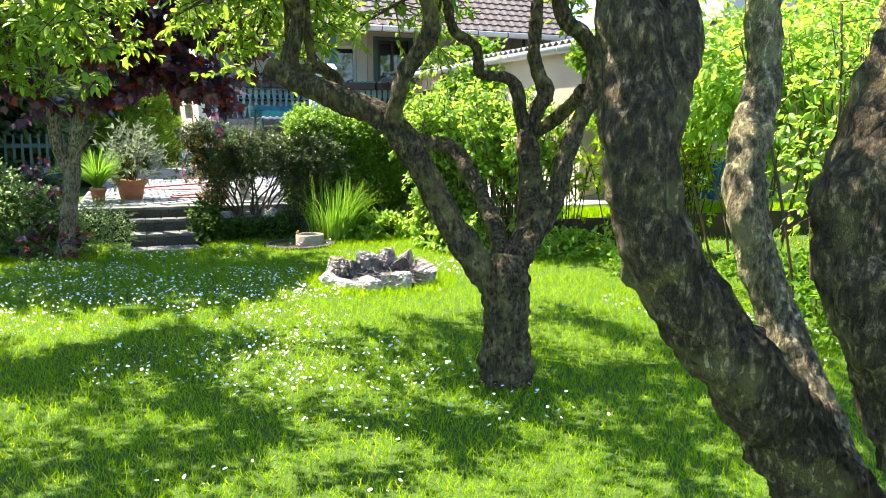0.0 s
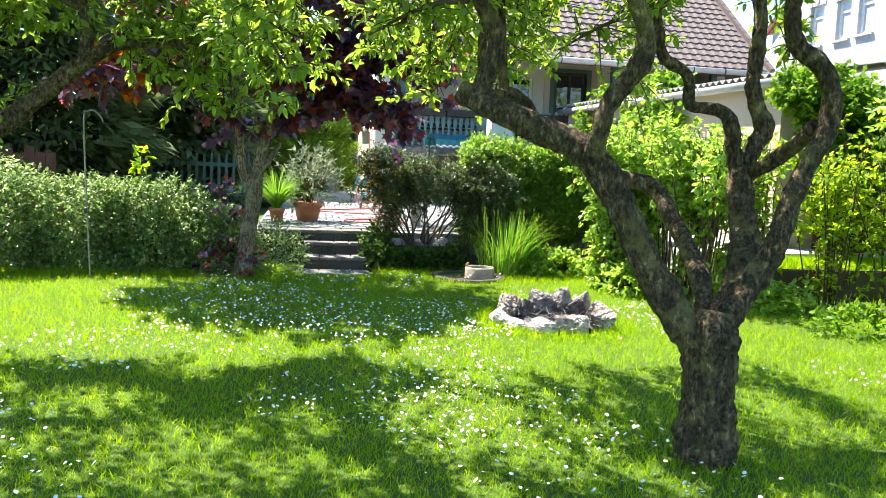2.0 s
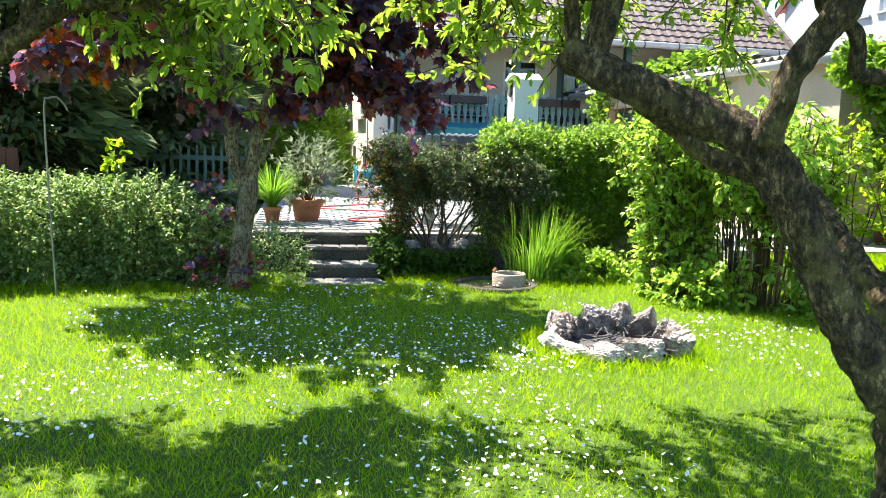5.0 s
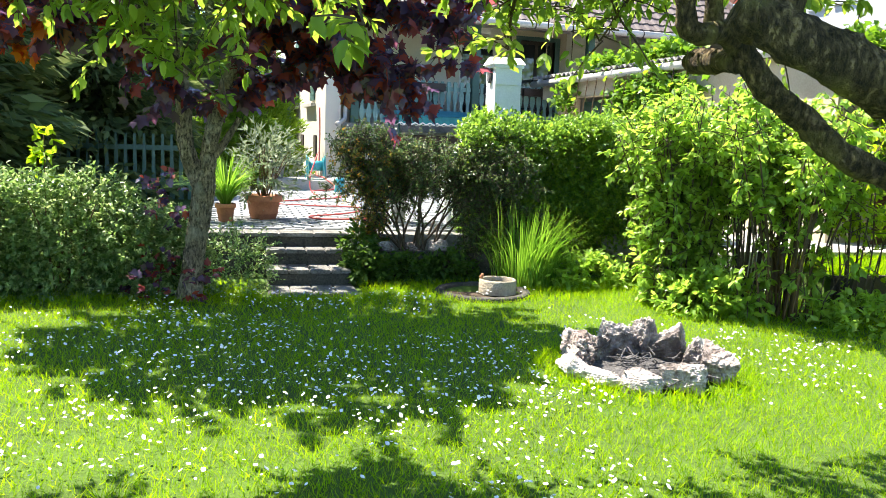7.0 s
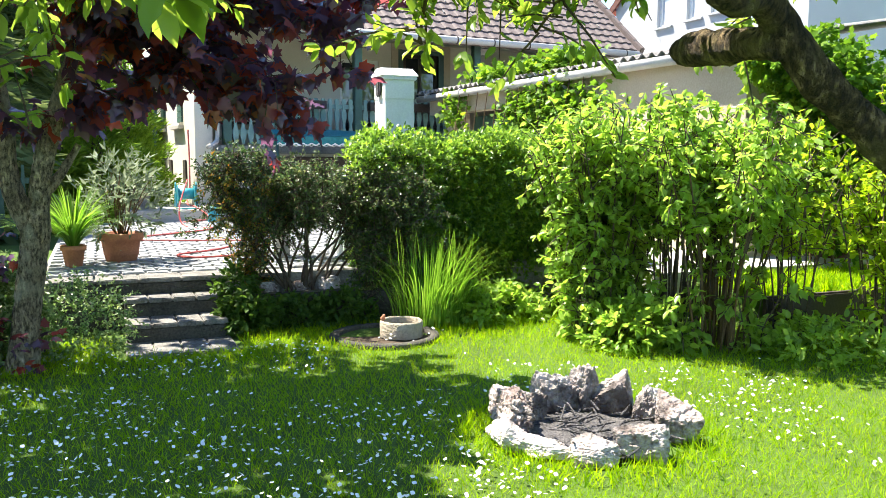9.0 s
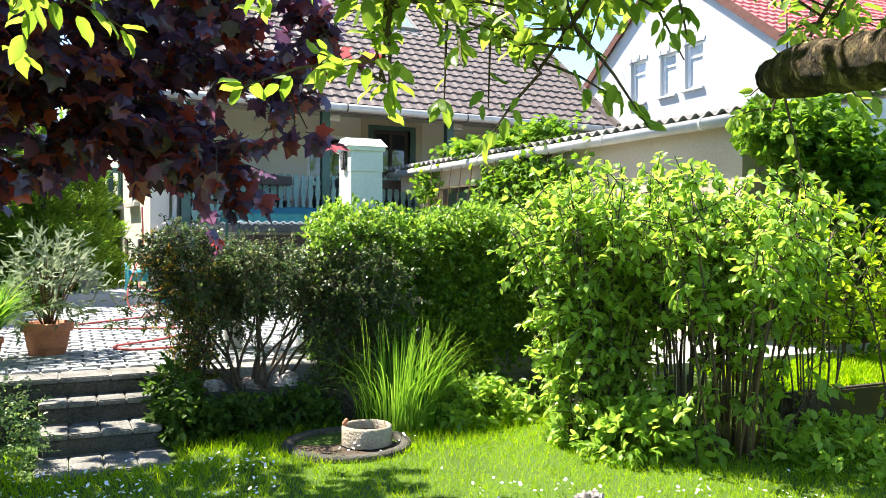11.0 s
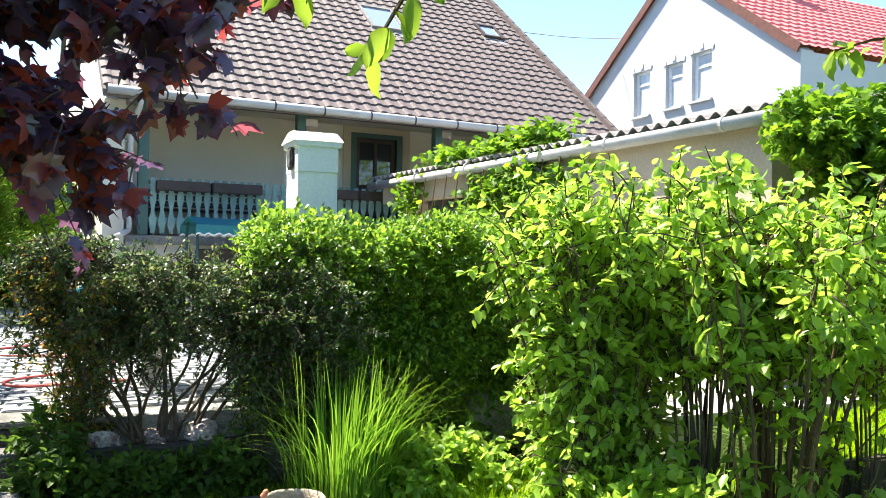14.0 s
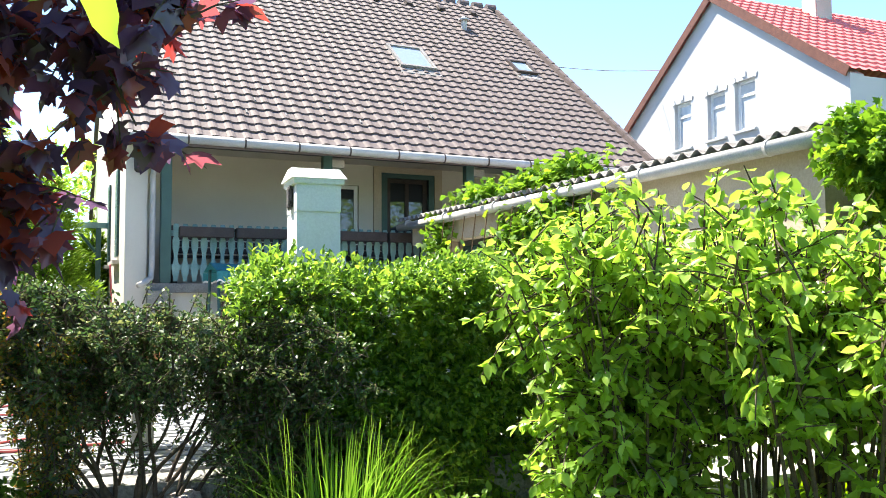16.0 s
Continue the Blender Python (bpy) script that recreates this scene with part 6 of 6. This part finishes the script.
tube(bm, [(0.95, 16.7, UPPER + 0.5, 0.011), (0.80, 16.4, UPPER + 0.1, 0.011), (0.85, 16.2, TERRACE + 0.02, 0.011), (1.2, 15.6, TERRACE + 0.02, 0.011), (0.4, 14.8, TERRACE + 0.02, 0.011), (-0.1, 14.4, TERRACE + 0.02, 0.011), (0.6, 14.0, TERRACE + 0.02, 0.011), (1.3, 13.7, TERRACE + 0.02, 0.011), (0.9, 12.9, TERRACE + 0.02, 0.011), (0.45, 12.5, TERRACE + 0.02, 0.011), (0.6, 12.2, TERRACE + 0.02, 0.011), (1.3, 12.3, TERRACE + 0.02, 0.011)], 6)
tagged(part("garden_hose", bm, M_HOSE, shade=True), "pale red garden hose lying in loops on the paving", "hose")


# ---- more on the terrace and in the yard ----
def strap_clump(name, x, y, z, n, h0, h1, lean, w, material, label, category="plant", least=0.3):
    """A clump of long arching leaves."""
    t = thing(name, (x, y, z), label, category)
    V, L, F, b = [], [], [], 0
    for i in range(n):
        a, h, ln, ww = rnd.uniform(0, 6.283), rnd.uniform(h0, h1), rnd.uniform(least, 1.0) * lean, w * rnd.uniform(0.7, 1.2)
        d = np.array([math.cos(a), math.sin(a), 0])
        sd = np.array([-d[1], d[0], 0]) * ww
        for s in np.linspace(0, 1, 7):
            c = d * (0.03 + ln * h * s ** 1.6) + np.array([0, 0, h * (s - 0.55 * ln * s ** 2.4)])
            k = math.sin(math.pi * (0.12 + 0.88 * s)) + 0.02
            V += [c - sd * k, c + sd * k]
        for s in range(6):
            F.append(4)
            L += [b + 2 * s, b + 2 * s + 1, b + 2 * s + 3, b + 2 * s + 2]
        b += 14
    arrays("foliage", np.array(V), F, L, material, t)
    return t


def pot(x, y, z, s, label, material=None):
    p = thing("flower_pot", (x, y, z), label, "pot")
    part("body", lathe([(r * s, q * s) for r, q in ((0.11, 0), (0.115, 0.01), (0.155, 0.25), (0.172, 0.25), (0.178, 0.27), (0.178, 0.315), (0.165, 0.325), (0.15, 0.315), (0.145, 0.27), (0.02, 0.265))]), material or M_TERRA, p, shade=True)
    return p


pot(-0.50, 11.95, TERRACE, 0.62, "small terracotta pot beside the oleander")
strap_clump("day_lily", -0.50, 11.92, 0.70, 360, 0.42, 0.78, 1.25, 0.0065, M_REED, "bright green clump of strap leaves beside the pot", least=0.15)
tagged(part("plant_stand", box(1.34, 1.48, 12.03, 12.17, TERRACE, 1.02, 0.01), M_CONCL), "slim pale post under a potted plant", "stand")
pot(1.41, 12.1, 1.02, 0.8, "terracotta pot on the slim green post")
strap_clump("spider_plant", 1.41, 12.1, 1.24, 170, 0.30, 0.52, 1.75, 0.010, M_PALE, "pale yellow-striped spider plant in a pot", least=0.72)
pot(0.34, 17.85, UPPER, 1.0, "dark tub with a small rounded conifer", M_CONC)
shrub("dwarf_conifer", "small rounded conifer in a dark tub", "bush", [((0.34, 17.85, 1.28), (0.26, 0.26, 0.34), 1.0)], 4000, (0.03, 0.06), M_THUJA, SPRAY, 0.08, 8, 0.6, 0.15)


def hose_reel():
    r = thing("hose_reel", (1.02, 17.75, UPPER), "teal plastic hose reel on a tube frame", "hose reel")
    for x in (-0.16, 0.16):
        part("side_frame", tube(bmesh.new(), [(x, -0.18, 0.01, 0.011), (x, -0.06, 0.26, 0.011), (x, 0.0, 0.42, 0.011), (x, 0.08, 0.26, 0.011), (x, 0.2, 0.01, 0.011)], 6), M_TEALP, r, shade=True)
        bm = bmesh.new()
        bmesh.ops.create_cone(bm, cap_ends=True, segments=24, radius1=0.15, radius2=0.15, depth=0.012, matrix=pose(x * 0.8, 0.02, 0.24, 0, 90, 0))
        part("flange", bm, M_TEALP, r)
    part("drum", tube(bmesh.new(), [(-0.12, 0.02, 0.24, 0.09), (0.12, 0.02, 0.24, 0.09)], 16, straight=True), M_TEALP, r, shade=True)
    part("crossbar", tube(bmesh.new(), [(-0.16, -0.17, 0.015, 0.011), (0.16, -0.17, 0.015, 0.011)], 6, straight=True), M_TEALP, r)


hose_reel()
tagged(part("standing_hose", tube(bmesh.new(), [(1.12, 18.2, 2.0, 0.013), (1.14, 18.3, 1.5, 0.013), (1.12, 18.2, 1.0, 0.013), (1.05, 17.9, 0.80, 0.013), (1.15, 17.5, 0.76, 0.013), (1.3, 17.2, 0.60, 0.013), (0.9, 16.9, TERRACE + 0.02, 0.013)], 6), M_HOSE, shade=True), "pale red hose hanging by the house corner", "hose")
tagged(part("watering_can", lathe(((0.09, 0), (0.095, 0.02), (0.085, 0.22), (0.06, 0.25), (0.02, 0.255))), M_TEALP, shade=True), "small green watering can beside the bush", "watering can").matrix_basis = pose(1.35, 16.9, TERRACE)


def picket_fence(x0, x1, y):
    f = thing("picket_fence", (x0, y, 0.46), "dark green wooden picket fence behind the shrubs", "fence")
    me = bpy.data.meshes.new("picket")
    bm = box(-0.035, 0.035, 0, 0.02, 0.05, 0.98)
    for v in bm.verts:
        if v.co.z > 0.9:
            v.co.x *= 0.45
    bm.to_mesh(me)
    bm.free()
    me.materials.append(M_GREEN)
    for i in range(int((x1 - x0) / 0.125)):
        share("picket", me, Matrix.Translation((0.06 + 0.125 * i, 0, 0)), f)
    for z in (0.25, 0.75):
        part("rail", box(0, x1 - x0, 0.022, 0.06, z, z + 0.07), M_GREEN, f)


picket_fence(-3.2, -0.95, 15.4)
rs = thing("board_screen", (-4.5, 12.0, 0.44), "rust-red board screen behind the hedge", "screen")
for i in range(9):
    part("board", box(0.13 * i, 0.13 * i + 0.122, 0, 0.02, 0, 0.95 + 0.05 * math.sin(i * 2.3), 0.004), M_RUST, rs)
for q in (0.2, 0.75):
    part("batten", box(0, 1.16, 0.022, 0.05, q, q + 0.06), M_RUST, rs)
for q in ((-0.95, 10.75, 0.35), (1.05, 10.93, 0.37), (1.32, 10.95, 0.37), (0.82, 10.95, 0.37), (1.6, 10.94, 0.37)):
    tagged(part("border_stone", rock(int(q[0] * 50) + 90, (0.11, 0.08, 0.07)), M_STONE, shade=True), "rounded stone lying in the shrub bed", "stone", "stones in the bed").matrix_basis = pose(q[0], q[1], q[2] + 0.04, 0, 0, q[0] * 200)
shrub("seedling", "slender yellow-green shoot above the hedge", "plant", [((-1.95, 10.35, 1.25), (0.08, 0.08, 0.22), 1.0)], 70, (0.06, 0.11), M_YELLOW, OVATE, 0.08, 5, 0.1, 0.1, [[(-1.95, 10.35, 0.6, 0.006), (-1.95, 10.35, 1.45, 0.003)]])
shrub("orange_shrub", "orange-leaved branch among the trees", "shrub", [((-1.95, 9.3, 2.2), (0.35, 0.3, 0.16), 1.0)], 160, (0.08, 0.12), M_ORANGE, LOBED, 0.15, 5, 0.2, 0.2, [[(-0.9, 9.75, 2.0, 0.02), (-1.4, 9.5, 2.15, 0.01), (-1.95, 9.3, 2.2, 0.005)]])


def arbor():
    a = thing("garden_arbor", (0.2, 22.5, UPPER), "green wooden arbor over the path", "arbor")
    for x in (-0.75, 0.62):
        part("post", box(x, x + 0.09, 0, 0.09, -0.02, 2.1, 0.006), M_GREEN, a)
        part("brace", tube(bmesh.new(), [(x + 0.045, 0.045, 1.6, 0.03), (x + (0.4 if x < 0 else -0.3), 0.045, 2.05, 0.03)], 6, straight=True), M_GREEN, a)
    part("beam", box(-1.0, 0.9, -0.02, 0.11, 2.1, 2.2, 0.006), M_BALUST, a)


arbor()


def cable_reel():
    c = thing("cable_drum", (7.15, 10.45, 0.5), "coil of orange cable on a small rusty stand", "cable reel")
    bm = bmesh.new()
    for k in range(9):
        r = 0.17 + 0.012 * rnd.normal()
        tube(bm, [(r * math.cos(t), -0.05 + 0.014 * k, 0.42 + r * math.sin(t), 0.009) for t in np.linspace(0, 6.283, 17)], 5, straight=True)
    part("coil", bm, M_CABLE, c, "loops of orange cable")
    for x in (-0.16, 0.16):
        part("stand_leg", box(x - 0.012, x + 0.012, -0.08, 0.1, 0, 0.42), M_RUST, c)
    part("foot", box(-0.2, 0.2, -0.1, 0.12, 0, 0.02), M_RUST, c)
    part("tray", box(-0.25, 0.25, -0.1, 0.12, 0.2, 0.22), M_RUST, c)


cable_reel()
tagged(part("plank_screen", box(6.6, 8.2, 10.66, 10.70, 0.5, 1.35), M_RUST), "weathered rust-brown boards against the barn", "boards")


def garden_lamp(x, y, z):
    g = thing("garden_lamp", (x, y, z), "white globe garden lamp on a short post", "lamp")
    part("post", tube(bmesh.new(), [(0, 0, 0, 0.02), (0, 0, 0.38, 0.02)], 10, straight=True), M_CONCL, g)
    bm = bmesh.new()
    bmesh.ops.create_uvsphere(bm, u_segments=20, v_segments=12, radius=0.09, matrix=Matrix.Translation((0, 0, 0.45)))
    part("globe", bm, M_FRAMEW, g, shade=True)
    part("collar", lathe(((0.03, 0.35), (0.05, 0.36), (0.05, 0.38), (0.03, 0.39)), 16), M_DARKWOOD, g)


garden_lamp(6.95, 9.14, 0.42)
tagged(part("plastic_tub", box(7.9, 8.5, 10.1, 10.5, 0.5, 1.05, 0.05), M_BLUE), "blue plastic tub standing in the yard", "tub")


def wall_lantern():
    w = thing("wall_lantern", HOUSE @ pose(0.16, -0.12, 3.35), "small black wall lantern at the house corner", "lantern")
    part("cage", lathe(((0.03, 0), (0.055, 0.03), (0.065, 0.2), (0.05, 0.21), (0.02, 0.27)), 6), M_DARKWOOD, w)
    part("arm", box(-0.015, 0.015, 0.0, 0.12, 0.24, 0.27), M_DARKWOOD, w)


wall_lantern()


# ---- grass and daisies ----
def sown(n, x0, x1, y0, y1, power):
    y = y0 + (y1 - y0) * rnd.random(n) ** power
    x = x0 + (x1 - x0) * rnd.random(n)
    return x, y


def lawn():
    x, y = sown(400000, -5.5, 5.6, 1.2, 10.6, 1.25)
    hole = ((x - FIRE[0]) ** 2 + (y - FIRE[1]) ** 2 < 0.46 ** 2) | ((x - 1.8) ** 2 + (y - 10) ** 2 < 0.43 ** 2) | ((np.abs(x - 0.25) < 0.45) & (y > 9.95))
    x, y = x[~hole], y[~hole]
    n = len(x)
    tall = np.array([0.5 + noise.noise(Vector((a * 1.1, b * 1.1, 3))) * 0.6 for a, b in zip(x[::40], y[::40])]).repeat(40)[:n]
    tall = np.pad(tall, (0, n - len(tall)), mode="edge")
    h = rnd.uniform(0.022, 0.068, n) * (0.7 + 0.55 * tall)
    ringd = np.hypot(x - FIRE[0], y - FIRE[1])
    h *= np.where((ringd > 0.46) & (ringd < 0.72), 1.6, 1.0) * np.where(y > 9.6, 1.35, 1.0)
    d = np.stack((rnd.normal(0, 0.55, n), rnd.normal(0, 0.55, n), np.ones(n)), 1)
    out = np.stack((rnd.normal(0, 1, n), rnd.normal(0, 1, n), np.full(n, 0.05)), 1)
    pts = np.stack((x, y, lawn_z(x, y)), 1)
    g = leaves("lawn_grass", pts, d, h, BLADE, M_GRASS, up=out, wide=0.068, spin=0.2)
    tagged(g, "short bright green lawn grass with longer tufts", "grass", kind="stuff")
    n = 50000
    x, y = rnd.uniform(-10, 10, n), rnd.uniform(-5, 10.8, n)
    ok = (np.abs(x) > 5.4) | (y < 1.3)
    x2, y2 = rnd.uniform(4.8, 9, 14000), rnd.uniform(9.02, 10.0, 14000)
    x, y, z = np.concatenate((x[ok], x2)), np.concatenate((y[ok], y2)), np.concatenate((lawn_z(x[ok], np.clip(y[ok], -4, 11)), np.full(14000, 0.415)))
    n = len(x)
    d = np.stack((rnd.normal(0, 0.5, n), rnd.normal(0, 0.5, n), np.ones(n)), 1)
    g = leaves("outer_grass", np.stack((x, y, z), 1), d, rnd.uniform(0.05, 0.11, n), BLADE, M_GRASS, up=unit(n), wide=0.16, spin=0.2)
    tagged(g, "grass at the edges of the garden", "grass", kind="stuff")


lawn()


def daisies():
    n = 16000
    x, y = sown(n, -5.0, 4.5, 1.8, 9.9, 0.75)
    dens = 0.20 + 1.9 * np.array([noise.noise(Vector((a * 0.6, b * 0.6, 9))) + 0.5 * noise.noise(Vector((a * 2.5, b * 2.5, 5))) for a, b in zip(x, y)]) + np.where((x < 1.2) & (y > 4.5), 0.30, -0.15) - np.where(x > 2.4, 0.2, 0)
    ok = (rnd.random(n) < dens) & ((x - FIRE[0]) ** 2 + (y - FIRE[1]) ** 2 > 0.7 ** 2)
    x, y = x[ok], y[ok]
    n = len(x)
    z = lawn_z(x, y) + rnd.uniform(0.05, 0.09, n)
    k = 8
    a = np.arange(k) * 2 * math.pi / k
    r = rnd.uniform(0.0065, 0.0125, n)
    tilt = rnd.normal(0, 0.35, (n, 2))
    V = np.zeros((n, k + 1, 3))
    for i in range(k):
        rr = r * (1.0 if i % 2 else 0.86)
        V[:, i, 0], V[:, i, 1] = x + rr * math.cos(a[i]), y + rr * math.sin(a[i])
        V[:, i, 2] = z + rr * (math.cos(a[i]) * tilt[:, 0] + math.sin(a[i]) * tilt[:, 1])
    V[:, k] = np.stack((x, y, z - 0.003), 1)
    one = np.array([(i, (i + 1) % k, k) for i in range(k)]).ravel()
    loops = (one[None] + (k + 1) * np.arange(n)[:, None]).ravel()
    f = arrays("daisies", V.reshape(-1, 3), np.full(n * k, 3), loops, M_PETAL)
    tagged(f, "small white daisies scattered over the lawn", "flower", kind="stuff")


daisies()


# ---- paving stones of the terrace ----
pv = bpy.data.meshes.new("paver")
bm = box(-0.090, 0.090, -0.057, 0.057, -0.03, 0.010, 0.007)
bm.to_mesh(pv)
bm.free()
pv.materials.append(M_PAVER)
terrace = thing("terrace_paving", (0, 0, TERRACE), "grey concrete block paving of the terrace", "pavement", kind="structure")
for j in range(45):
    for i in range(26):
        x, y = -0.62 + 0.20 * i + 0.10 * (j % 2), 11.36 + 0.132 * j
        if x < 4.3:
            share("paving_stone", pv, pose(x, y, rnd.normal(0, 0.002), rnd.normal(0, 0.4), rnd.normal(0, 0.4), rnd.normal(0, 0.8)), terrace)
